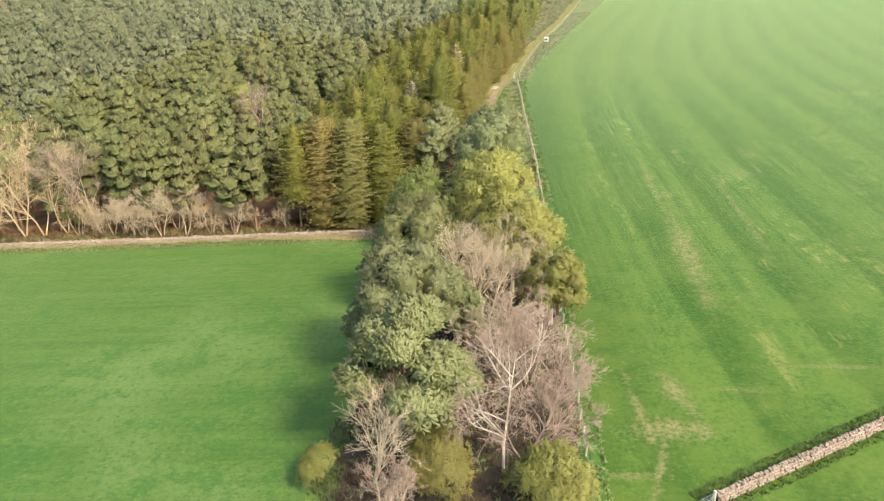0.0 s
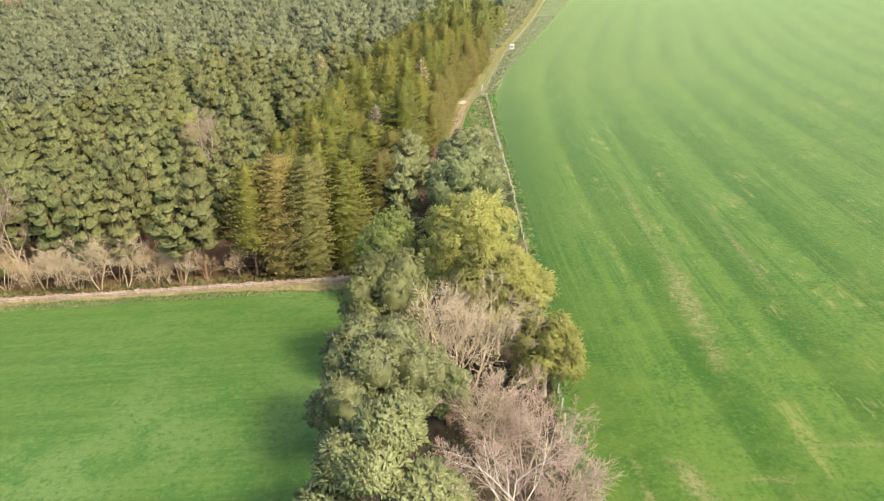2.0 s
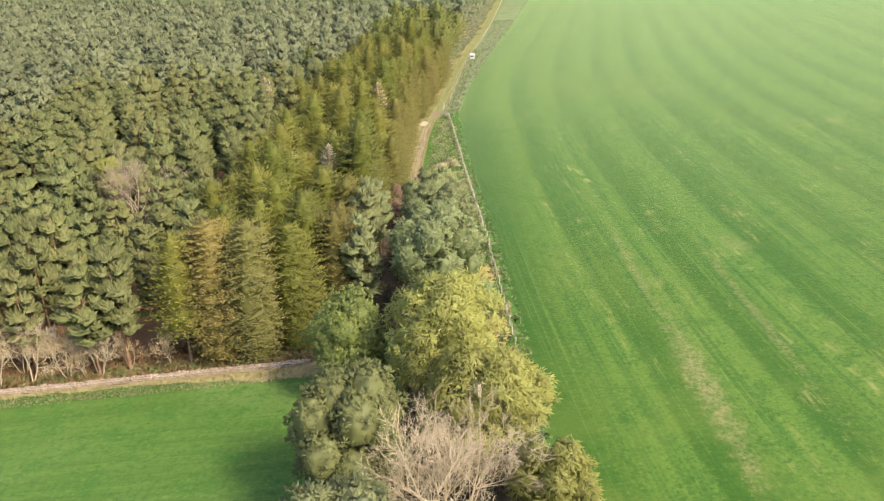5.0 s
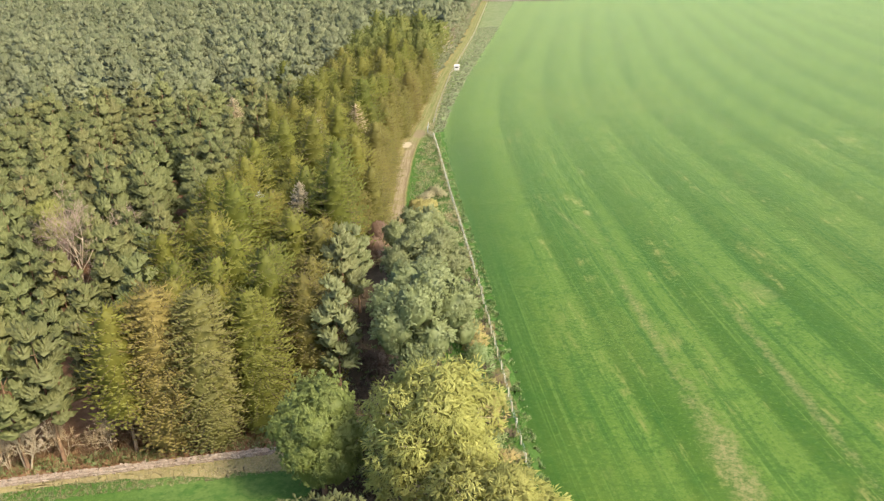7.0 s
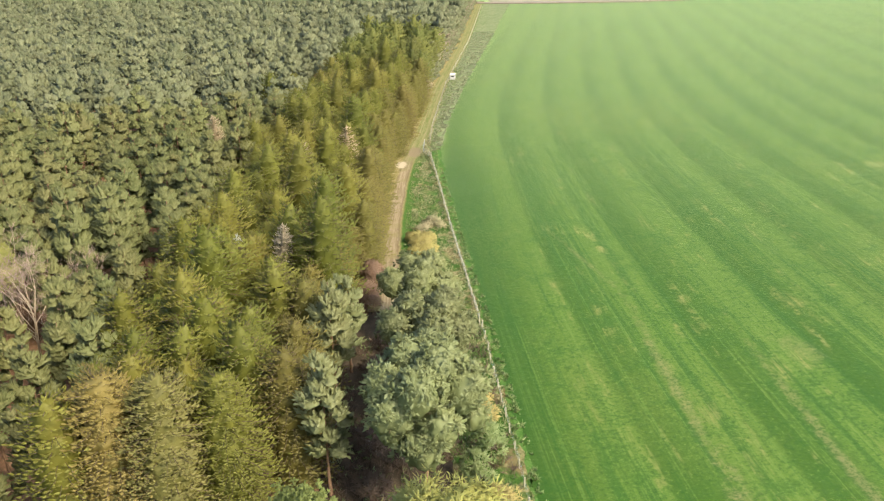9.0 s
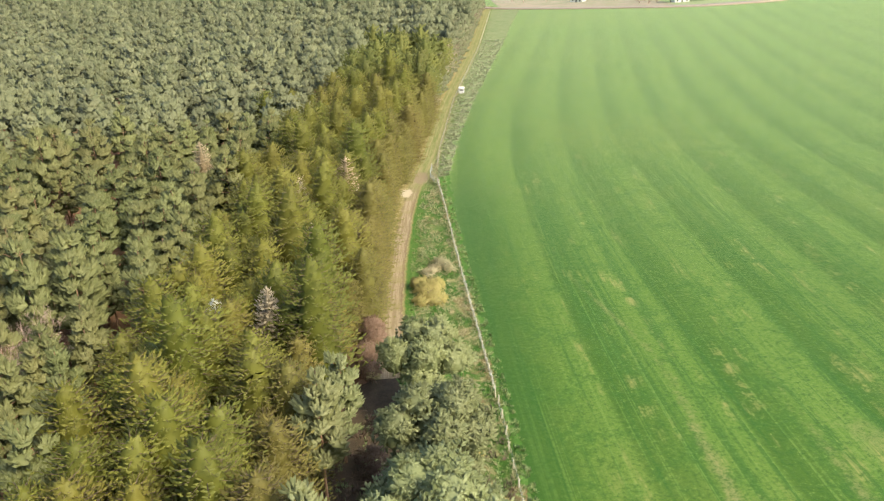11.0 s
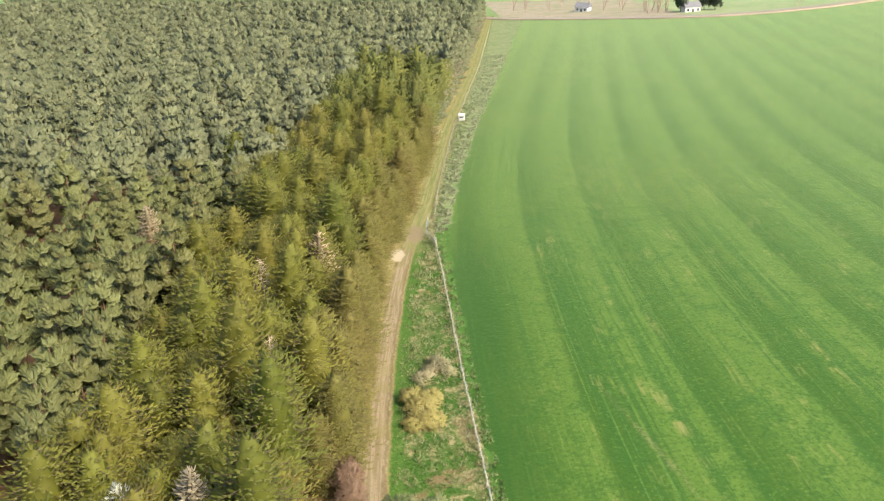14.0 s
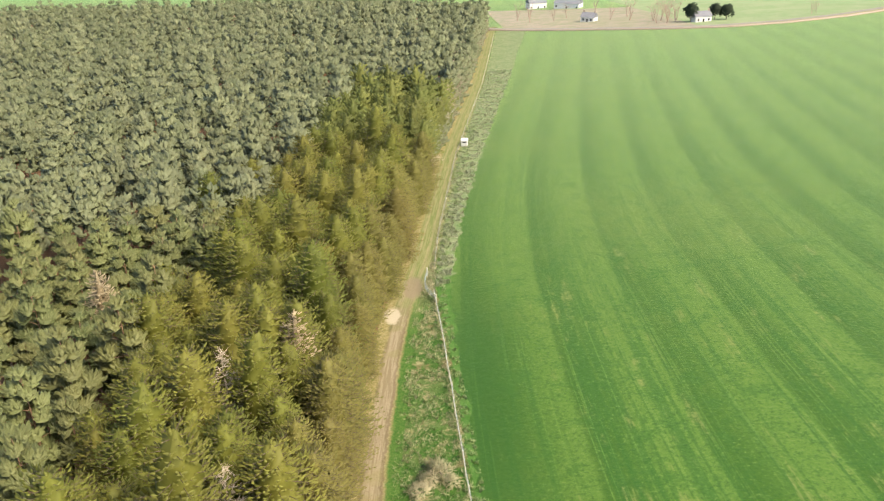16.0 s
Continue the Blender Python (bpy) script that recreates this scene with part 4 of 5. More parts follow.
round_tree(21, -13.4, 70.5, 6.6, 2.2, 0.4, M_BLUEPINE, "small blue-green pine at the edge of the field", 8, 2200, 0.32)
round_tree(22, -3.6, 74.5, 7.0, 2.4, 0.5, M_BLUEPINE, "young blue-green pine under a bare tree", 8, 2400, 0.32)

# golden weeping larches and willows
round_tree(31, -2.4, 95.0, 16.4, 5.0, 2.0, M_GOLD, "tall yellow-green weeping larch in new leaf", 22, 11000, 0.48, 7, 0.11, -0.35, M_PALETWIG, "larch_tree")
round_tree(32, 1.0, 87.0, 12.6, 5.2, 1.0, M_GOLD, "yellow-green weeping larch with trailing shoots", 22, 11000, 0.46, 7, 0.11, -0.4, M_PALETWIG, "larch_tree")
round_tree(33, 5.4, 78.8, 9.4, 3.5, 0.9, M_LIME, "lime green willow leaning out over the field edge", 14, 6000, 0.42, 7, 0.13, -0.3, M_PALETWIG, "willow_tree")
big_pine(34, -4.3, 51.6, 5.6, [(0, 0, 3.6, 2.2, 1.8), (0.8, -1.2, 2.4, 2.0, 1.6), (-0.9, -0.9, 2.3, 1.8, 1.6)], M_LIME,
         "yellow-green bushy willow in young leaf", 5000, 0.34, 0.10, 9, 0.12, M_GREYBARK, "willow_tree", 0.1, 1.0, 1.0)
big_pine(35, 4.6, 50.0, 5.4, [(0, 0, 3.4, 2.3, 1.8), (1.5, -1.0, 2.6, 1.9, 1.6), (-1.3, -0.6, 2.6, 2.0, 1.6), (0.4, -2.4, 2.4, 2.0, 1.5)], M_LIME,
         "yellow-green bushy willow with straggling twigs", 4600, 0.34, 0.10, 9, 0.12, M_GREYBARK, "willow_tree", 0.1, 1.0, 1.0)
big_pine(36, -13.8, 52.0, 3.6, [(0, 0, 2.4, 1.5, 1.2), (-0.6, -0.8, 1.7, 1.2, 1.0)], M_LIME, "lime green hawthorn bush at the field edge", 2040, 0.24, 0.07, 9, 0.12, M_GREYBARK, "hawthorn_bush", 0.2)

# bare trees of the strip
plant(bare_tree("birch_tree", 41, 13.4, 0.17, 0.2, "bare silver birch with a white forked trunk", M_BIRCHBARK, M_TWIG, kids=6, twigs=7, stems=1, droop=0.3), 0.9, 53.6, 40)
plant(bare_tree("birch_tree", 42, 9.4, 0.12, 0.5, "bare grey birch with several pale stems", M_PALETWIG, M_PALETWIG, kids=6, twigs=7, stems=3, fan=0.8), -9.6, 51.6, 10)
plant(bare_tree("bare_tree", 43, 11.8, 0.13, 0.62, "leafless multi-stemmed tree with pinkish buff twigs", M_PALETWIG, M_PALETWIG, kids=7, twigs=9, stems=5), -2.0, 79.5, 0)
plant(bare_tree("bare_tree", 44, 9.2, 0.10, 0.6, "leafless brown thicket tree with dense twigs", M_TWIG, M_TWIG, kids=6, twigs=8, stems=4), 3.0, 67.0, 0)
plant(bare_tree("bare_tree", 45, 8.6, 0.10, 0.6, "leafless brown thicket tree beside the fence", M_TWIG, M_TWIG, kids=6, twigs=8, stems=4), 4.6, 60.0, 70)
plant(bare_tree("bare_tree", 46, 7.2, 0.09, 0.6, "leafless pale thicket tree with dense twigs", M_PALETWIG, M_PALETWIG, kids=6, twigs=8, stems=4), 0.4, 70.0, 30)
plant(bare_tree("bare_tree", 47, 7.6, 0.09, 0.6, "leafless dark thicket tree under the birch", M_TWIG, M_TWIG, kids=6, twigs=8, stems=4), 2.6, 55.5, 120)
plant(bare_tree("bare_tree", 48, 6.4, 0.09, 0.6, "leafless dark shrub under the pines", M_TWIG, M_TWIG, kids=6, twigs=8, stems=4), -3.4, 61.0, 150)
plant(bare_tree("bare_tree", 49, 5.6, 0.08, 0.6, "leafless grey shrub beneath the birch", M_PALETWIG, M_TWIG, kids=6, twigs=8, stems=4), -8.0, 47.0, 200)

# bare trees along the wall in front of the plantation
wood_a = bare_tree("bare_tree", 51, 17.5, 0.16, 0.35, "tall leafless tree with pale buff twigs by the wall", M_BUFF, M_BUFF, kids=6, twigs=8, stems=2, group="bare trees by the wall")
plant(wood_a, -73.0, 106.2, 0)
for x, y, turn, size in ((-70.0, 106.4, 80, 0.95), (-77.5, 106.0, 150, 1.02), (-82.5, 107.5, 210, 1.0), (-67.0, 107.6, 260, 0.86), (-75.5, 108.6, 310, 0.97), (-79.5, 109.0, 45, 1.0), (-86.5, 107.0, 100, 0.95)):
    copy_thing(wood_a, stand(x, y, turn, size))
wood_b = bare_tree("birch_tree", 52, 14.0, 0.13, 0.3, "leafless slender birch with two pale trunks", M_PALETWIG, M_TWIG, kids=7, twigs=10, stems=2)
plant(wood_b, -62.3, 108.6, 0)
wood_c = bare_tree("bare_tree", 53, 8.2, 0.10, 0.55, "leafless pale tree leaning over the wall", M_PALETWIG, M_PALETWIG, kids=7, twigs=10, stems=2, group="small bare trees by the wall")
plant(wood_c, -51.1, 106.0, 0)
for x, y, turn, size in ((-47.6, 106.4, 130, 0.95), (-55.5, 106.4, 250, 0.75), (-59.0, 106.6, 20, 0.8)):
    copy_thing(wood_c, stand(x, y, turn, size))
brush = bare_tree("bare_bush", 56, 5.4, 0.07, 0.7, "leafless buff brushwood behind the wall", M_PALETWIG, M_BUFF, "bush", kids=5, twigs=5, stems=4, group="brushwood behind the wall")
plant(brush, -44.0, wall_y(-44.0) + 2.2, 40)
r56 = np.random.default_rng(56)
for x in (-64.5, -61.0, -57.5, -54.0, -49.5, -46.5, -42.0, -37.5, -33.0):
    copy_thing(brush, stand(x, float(wall_y(x)) + r56.uniform(1.2, 4.5), r56.uniform(0, 360), r56.uniform(0.55, 1.05)))
plant(bare_tree("bare_tree", 54, 5.6, 0.09, 0.7, "low leafless rounded thorn tree by the wall", M_PALETWIG, M_PALETWIG, kids=6, twigs=8, stems=4), -40.3, 107.0, 0)
big_pine(55, -66.2, 108.6, 4.4, [(0, 0, 2.8, 1.9, 1.6), (1.4, 0.2, 2.2, 1.6, 1.4)], M_LIME, "lime green leafy bush behind the wall", 2379, 0.3, 0.08, 9, 0.12, M_GREYBARK, "hawthorn_bush", 0.2)

# ---------------------------------------------------------------- the plantation
def forest_edge(y):
    return min(float(track_x(y)) - (3.4 if y < 300 else 3.0), -14.5 if y < 140 else 999)


def spruce_band(x, y):
    edge = np.interp(y, [100, 205, 235, 250, 290, 330, 345], [-31.5, -30.5, -27.0, -25.5, -22.0, -14.0, 60.0])
    return x > edge + 1.2 * math.sin(y * 0.21) + 0.8 * math.sin(y * 0.53)


STOCK = {"pine": [], "spruce": [], "edge": []}
for i in range(7):
    t, l, c = pine(100 + i)
    STOCK["pine"].append(tree_thing("pine_tree", t, c, M_PINEBARK, M_PINE, "plantation pine with grey-green needles and a bare trunk", "tree", l, "plantation pines"))
for i in range(6):
    t, l, c = spruce(200 + i, 0, 0.16)
    STOCK["spruce"].append(tree_thing("spruce_tree", t, c, M_SPRUCEBARK, M_SPRUCE, "pointed spruce with olive green needles", "tree", l, "plantation spruces"))
for i in range(4):
    t, l, c = spruce(220 + i, 0, 0.02, 1.1, 0.0, 0.85)
    STOCK["edge"].append(tree_thing("spruce_tree", t, c, M_SPRUCEBARK, M_EDGESPRUCE, "brownish spruce with branches down to the track, coloured golden for the sunlit edge", "tree", l, "spruces along the track"))
FAR = {("low_pine", 3): [pine(360 + i, 3, True) for i in range(4)], ("low_pine", 2): [pine(364 + i, 2, True) for i in range(3)], ("pine", 1): [pine(280 + i, 1) for i in range(5)], ("pine", 2): [pine(300 + i, 2) for i in range(6)], ("pine", 3): [pine(310 + i, 3) for i in range(6)],
       ("spruce", 1): [spruce(340 + i, 1, 0.03) for i in range(4)], ("spruce", 2): [spruce(320 + i, 2) for i in range(4)], ("spruce", 3): [spruce(330 + i, 3) for i in range(4)]}

rng = np.random.default_rng(5)
placed, far_sites = {"pine": 0, "spruce": 0, "edge": 0}, {"pine": [], "spruce": [], "low_pine": []}
GAPS = [(-47.5, 138.4, 3.0), (-18.2, 142.5, 1.2), (-14.2, 185.5, 1.0), (-56.0, 181.0, 3.4), (-57.5, 192.0, 3.6), (-56.5, 212.0, 3.2), (-23.4, 142.5, 1.2), (-11.4, 114, 2.4), (-11.9, 127.5, 2.2), (-10.9, 134, 2.0),
        (-27.1, 110.0, 2.6), (-23.1, 109.7, 2.6), (-18.8, 111.4, 2.6), (-36.3, 119.1, 1.0), (-16.7, 164.2, 1.6), (-20.1, 179.8, 1.4), (-38.8, 200.0, 1.4), (-9.6, 147.0, 2.3), (-9.5, 152.0, 2.5), (-9.3, 157.0, 2.0), (4.0, 324.0, 3.0)]
for kind, pitch, apart in (("pine", 4.9, 5.5), ("spruce", 3.7, 4.0)):
    cell_y, row = 108.4, 0
    while cell_y < (600.0 if kind == "pine" else 345.0):
        left = -0.66 * min(cell_y, 335.0) - 15.0 if kind == "pine" else -36.0
        x = forest_edge(cell_y) - rng.uniform(0.0, 0.8) - (row % 2) * apart * 0.5
        while x > left:
            px, py = x + rng.normal(0, 0.16 * apart), cell_y + rng.normal(0, 0.16 * pitch)
            px = min(px, forest_edge(py))
            x -= apart * rng.uniform(0.86, 1.14)
            stray = px > -60 and rng.random() < 0.02
            if (spruce_band(px, py) or stray) != (kind == "spruce") or (rng.random() < (0.09 if kind == "pine" else 0.03) and py > 125):
                continue
            if py < wall_y(px) + 1.4 or any((px - a) ** 2 + (py - b) ** 2 < c * c for a, b, c in GAPS):
                continue
            size, tall, turn = rng.uniform(0.82, 1.1), rng.uniform(0.90, 1.08), rng.uniform(0, 360)
            stock = kind
            if kind == "spruce" and px > forest_edge(py) - 2.4:
                stock, size, tall = "edge", size * 0.9, tall * 0.95
            if py < (228 if kind == "pine" else 275) and px > -88 and placed[stock] < 300:
                trees = STOCK[stock]
                ob = trees[placed[stock] % len(trees)]
                m = stand(px, py, turn, size, tall)
                if placed[stock] < len(trees):
                    ob.matrix_basis = m
                else:
                    copy_thing(ob, m)
                placed[stock] += 1
            else:
                far_sites[kind].append((px, py, turn, size))
        cell_y += pitch
        row += 1


for y in np.arange(292.0, 590.0, 2.6):
    far_sites["low_pine"].append((float(track_x(y)) - 3.3 - rng.uniform(0, 0.8), y, rng.uniform(0, 360), rng.uniform(0.5, 0.75)))


def woods(name, kind, m_leaf, label):
    """The woods behind, as one mesh; each tree has a tint of its own."""
    vs, fs, ns, hue, o = [], [], [], [], 0
    tv, tf, to = [], [], 0
    r = np.random.default_rng(77)
    for i, (x, y, turn, size) in enumerate(far_sites[kind]):
        lod = 1 if y < 220 else 2 if y < 305 else 3
        shapes = FAR[kind, lod]
        trunk, _, (v, f, vn) = shapes[i % len(shapes)]
        a = radians(turn)
        rot = np.array([[math.cos(a), math.sin(a), 0], [-math.sin(a), math.cos(a), 0], [0, 0, 1]])
        vs.append(v @ rot * np.array([size, size, size * r.uniform(0.88, 1.12)]) + np.array([x, y, gz(x, y)]))
        ns.append(vn @ rot)
        fs.append(f + o)
        hue.append(np.full(len(v), r.random(), np.float32))
        o += len(v)
        if lod == 1:
            tv.append(trunk[0] @ rot * size + np.array([x, y, gz(x, y)]))
            tf.append(trunk[1] + to)
            to += len(trunk[0])
    me = leaf_mesh(name, (np.concatenate(vs), np.concatenate(fs), np.concatenate(ns)))
    me.attributes.new("tint", "FLOAT", "POINT").data.foreach_set("value", np.concatenate(hue))
    tagged(mesh_part(name, me, m_leaf), label, "woodland", "", "stuff")
    if tv:
        tagged(mesh_part("woodland_trunks", tri_mesh("woodland_trunks", np.concatenate(tv), np.concatenate(tf)), M_PINEBARK), "bare reddish brown trunks under the pines", "woodland", "", "stuff")


def spread_leaf(name, a, b, tip):
    """Far woodland: colour changes from tree to tree."""
    g = Nodes(name, 0.62, 0.35)
    at = g.t.nodes.new("ShaderNodeAttribute")
    at.attribute_name = "tint"
    tint, r = at.outputs["Fac"], g.of_island()
    col = g.mix(tint, a, b)
    col = g.mix(g.range(r, 0.3, 1.0, 0.0, 0.35), col, tip)
    val = g.m("ADD", g.m("MULTIPLY", g.m("FRACT", g.m("MULTIPLY", tint, 5.17)), 0.44), 0.92)
    return g.leaf(g.hsv(col, 0.5, 1.0, val), 0.36)


# far pines: needle colours shifted paler and bluer to stand in for haze
woods("far_pines", "pine", spread_leaf("hazed_pine_needles", (0.140, 0.160, 0.078), (0.176, 0.188, 0.098), (0.190, 0.206, 0.110)), "dense grey-green pine plantation stretching into the distance, haze mixed into its colour")
woods("low_pines", "low_pine", bpy.data.materials["hazed_pine_needles"], "low bushy pines along the far edge of the wood")
woods("far_spruces", "spruce", spread_leaf("far_spruce_needles", (0.105, 0.125, 0.025), (0.14, 0.147, 0.032), (0.16, 0.17, 0.042)), "belt of olive spruces along the track")


# single trees that stand out of the plantation
def odd_conifer(seed, x, y, h, m_leaf, label, kind=spruce, m_bark=None):
    t, l, c = kind(seed, 0, 0.04, 1.15, 0.0, 0.62) if kind is spruce else kind(seed)
    ob = tree_thing("spruce_tree", t, c, m_bark or M_SPRUCEBARK, m_leaf, label, "tree", l)
    return plant(ob, x, y, seed * 37, h / 16.0)


M_AMBER = foliage("amber_needles", (0.205, 0.165, 0.043), (0.215, 0.17, 0.043), (0.235, 0.19, 0.06), 0.2)
M_BROWNSPRUCE = foliage("browned_needles", (0.19, 0.175, 0.05), (0.20, 0.18, 0.05), (0.25, 0.22, 0.08), 0.2)
odd_conifer(401, -27.1, 110.0, 16.9, M_AMBER, "spruce with an orange-brown top at the plantation corner")
odd_conifer(402, -23.1, 109.7, 16.6, M_BROWNSPRUCE, "spruce with browned drooping branches by the wall")
odd_conifer(403, -18.8, 111.4, 15.3, M_SPRUCE, "olive spruce at the corner of the plantation")
odd_conifer(404, -18.2, 142.5, 15.2, M_DEAD, "dead spruce with pinkish bleached needles", dead_top)
odd_conifer(405, -14.2, 185.5, 15.4, M_DEAD, "dead spruce with buff bleached needles", dead_top)
odd_conifer(406, -23.4, 142.5, 14.2, M_SILVER, "small silvery white dying spruce", dead_top)
odd_conifer(407, -38.8, 200.0, 15.6, M_DEAD, "dying spruce with rusty needles among the pines", dead_top)
for seed, x, y, h in ((411, -16.7, 164.2, 13.5), (412, -20.1, 179.8, 15.0)):
    spire, snags = bare_spire(seed, h)
    snag = empty("dead_spruce", "dead spruce with bare bleached whorled branches", "tree")
    mesh_part("trunk", tri_mesh("trunk", *spire), M_PALETWIG, snag)
    mesh_part("branchwork", tri_mesh("branchwork", *snags), M_PALETWIG, snag)
    plant(snag, x, y)
plant(bare_tree("birch_tree", 57, 15.0, 0.13, 0.35, "leafless birch among the pines", M_PALETWIG, M_TWIG, kids=6, twigs=9, stems=3), -46.6, 138.0, 60)
big_pine(58, -49.4, 140.4, 16.4, [(0, 0, 14.2, 1.7, 1.8), (0.6, -0.6, 12.0, 1.8, 1.6)], M_LIME, "yellow-green young birch among the pines", 700, 0.55, 0.14, 5, 0.22, M_GREYBARK, "birch_tree", 0.3)
edge_tree = bare_tree("bare_tree", 60, 13.0, 0.14, 0.4, "leafless grey-brown tree at the far edge of the wood", M_TWIG, M_TWIG, kids=4, twigs=3, stems=2, levels=3, group="bare trees by the far track")
plant(edge_tree, 1.0, 312.0)
r60 = np.random.default_rng(60)
for y in np.arange(318.0, 566.0, 8.5):
    copy_thing(edge_tree, stand(float(track_x(y)) - r60.uniform(3.2, 6.0), y, r60.uniform(0, 360), r60.uniform(0.7, 1.1)))
plant(bare_tree("birch_tree", 59, 13.0, 0.14, 0.4, "leafless pale birch beside the far track", M_BIRCHBARK, M_PALETWIG, kids=6, twigs=9, stems=3), 4.2, 323.0, 0)

# ---------------------------------------------------------------- undergrowth and verge plants
M_BRACKENLEAF = foliage("dead_bracken_leaves", (0.24, 0.14, 0.075), (0.29, 0.18, 0.095), (0.36, 0.25, 0.15), 0.5)
# bramble colours are lowered for the shade between the trees
M_BRAMBLE = foliage("bramble_stems", (0.105, 0.075, 0.05), (0.125, 0.09, 0.06), (0.18, 0.135, 0.09), 0.5)
M_PALEWEED = foliage("pale_weed_leaves", (0.20, 0.25, 0.12), (0.26, 0.29, 0.16), (0.42, 0.42, 0.30), 0.6)


def scatter(name, xs, ys, size, m_leaf, label, seed, blades=5, wide=0.2, up=1.0, spread=1.0):
    r = np.random.default_rng(seed)
    n = len(xs)
    c = np.stack([xs, ys, ground(xs, ys) + 0.02], 1)
    d = np.stack([r.normal(0, 0.3, n), r.normal(0, 0.3, n), np.full(n, up)], 1)
    crown = tufts(r, c, d, size * r.uniform(0.6, 1.5, n), blades, wide, spread)
    tagged(mesh_part(name, leaf_mesh(name, crown), m_leaf), label, "grass", "", "stuff")


def between(seed, n, y0, y1, a, b, thin=None):
    r = np.random.default_rng(seed)
    y = r.uniform(y0, y1, n)
    q = r.random(n)
    x = np.array([a(w) for w in y]) * (1 - q) + np.array([b(w) for w in y]) * q
    if thin is not None:
        keep = np.array([noise.noise(Vector((u * thin, w * thin, seed))) > -0.05 for u, w in zip(x, y)])
        x, y = x[keep], y[keep]
    return x, y


scatter("tussocks", *between(61, 9000, 128, 330, lambda y: track_x(y) + 1.7, lambda y: fence_x(y) + 0.2, 0.35), 0.38, M_TUSSOCK, "dry straw-coloured tussocks on the verge", 61, 6, 0.10, 0.9, 1.2)
scatter("verge_weeds", *between(62, 9000, 128, 330, lambda y: track_x(y) + 1.9, lambda y: fence_x(y) + 0.3, 0.3), 0.28, M_WEED, "green weeds on the verge", 62, 6, 0.25, 0.8, 1.3)
scatter("fence_weeds", *between(63, 7000, 44, 330, lambda y: fence_x(y) + 0.1, lambda y: fence_x(y) + 1.5 + 0.012 * max(0, y - 200), 0.9), 0.28, M_WEED, "pale green weeds along the fence", 63, 6, 0.28, 0.6, 1.4)
scatter("margin_weeds", *between(91, 9000, 222, 430, lambda y: fence_x(y) + 0.4, margin_x, 0.5), 0.36, M_PALEWEED, "pale grey-green weeds on the stony margin of the field", 91, 6, 0.26, 0.6, 1.4)
scatter("fence_straw", *between(64, 1500, 120, 300, lambda y: fence_x(y) - 0.35, lambda y: fence_x(y) + 0.35), 0.36, M_TUSSOCK, "dead grass standing along the fence wire", 64, 5, 0.10, 1.2, 0.7)
scatter("wood_edge_grass", *between(65, 5000, 45, 104, lambda y: -14.6, lambda y: -12.2, 0.3), 0.45, M_WEED, "long grass at the edge of the tree strip", 65, 5, 0.12, 1.0, 0.8)
r66 = np.random.default_rng(66)
wxs = r66.uniform(-95, -15, 5000)
scatter("wall_grass", wxs, wall_y(wxs) + r66.uniform(-3.2, -0.4, 5000), 0.26, M_TUSSOCK, "dry bleached grass below the wall", 66, 5, 0.10, 1.0, 1.0)
wxs = r66.uniform(-95, -15, 5000)
scatter("forest_edge_plants", wxs, wall_y(wxs) + r66.uniform(0.8, 6.5, 5000), 0.45, M_BRACKENLEAF, "reddish dead bracken behind the wall", 67, 5, 0.16, 0.8, 1.2)
wxs = r66.uniform(-95, -15, 2500)
scatter("forest_edge_weeds", wxs, wall_y(wxs) + r66.uniform(0.8, 3.2, 2500), 0.36, M_WEED, "green plants behind the wall", 68, 5, 0.22, 0.8, 1.2)


scatter("wood_undergrowth", *between(69, 8000, 40, 141, lambda y: -12.8, lambda y: fence_x(y) - 0.3, 0.4), 0.75, M_BRAMBLE, "brown brambles and dead stems under the trees", 69, 6, 0.09, 0.9, 1.3)
scatter("wood_ground_plants", *between(70, 4500, 40, 141, lambda y: -12.8, lambda y: fence_x(y) - 0.3, 0.5), 0.4, M_WEED, "green ground plants under the trees", 70, 6, 0.22, 0.7, 1.3)


def shrub(seed, x, y, lobes, m_leaf, label, count=500, size=0.4, wide=0.18, up=0.4, m_bark=None):
    return big_pine(seed, x, y, max(l[2] for l in lobes), lobes, m_leaf, label, count, size, 0.06, 5, wide, m_bark or M_GREYBARK, "shrub", up)


M_OCHRE = foliage("ochre_leaves", (0.36, 0.29, 0.11), (0.38, 0.31, 0.12), (0.42, 0.38, 0.12), 0.5)
shrub(72, -2.4, 174.8, [(0, 0, 0.35, 1.3, 0.5), (0.7, 1.4, 0.3, 1.0, 0.4)], M_DEAD, "low rusty dead bramble patch on the verge", 420, 0.4, 0.10)
shrub(71, -2.6, 168.6, [(0, 0, 0.7, 2.0, 0.8), (0.8, -2.0, 0.6, 1.6, 0.7), (-1.0, 1.8, 0.6, 1.5, 0.7), (-0.6, -2.2, 0.5, 1.5, 0.6), (0.9, 1.6, 0.6, 1.4, 0.6)], M_OCHRE, "ochre and yellow gorse shrub on the verge", 2600, 0.36, 0.16)
shrub(72, -0.2, 177.0, [(0, 0, 0.45, 1.1, 0.6), (-0.6, 0.9, 0.4, 1.0, 0.5), (0.6, -1.2, 0.4, 0.9, 0.5)], M_TUSSOCK, "bleached dead grass clump beside the fence", 450, 0.45, 0.10)
shrub(73, -9.3, 155.5, [(0, 0, 2.2, 1.4, 1.6), (0.3, -1.4, 1.9, 1.3, 1.4), (-0.2, 1.5, 1.8, 1.2, 1.4)], M_RED, "reddish brown shrub at the edge of the track", 1800, 0.4, 0.14)
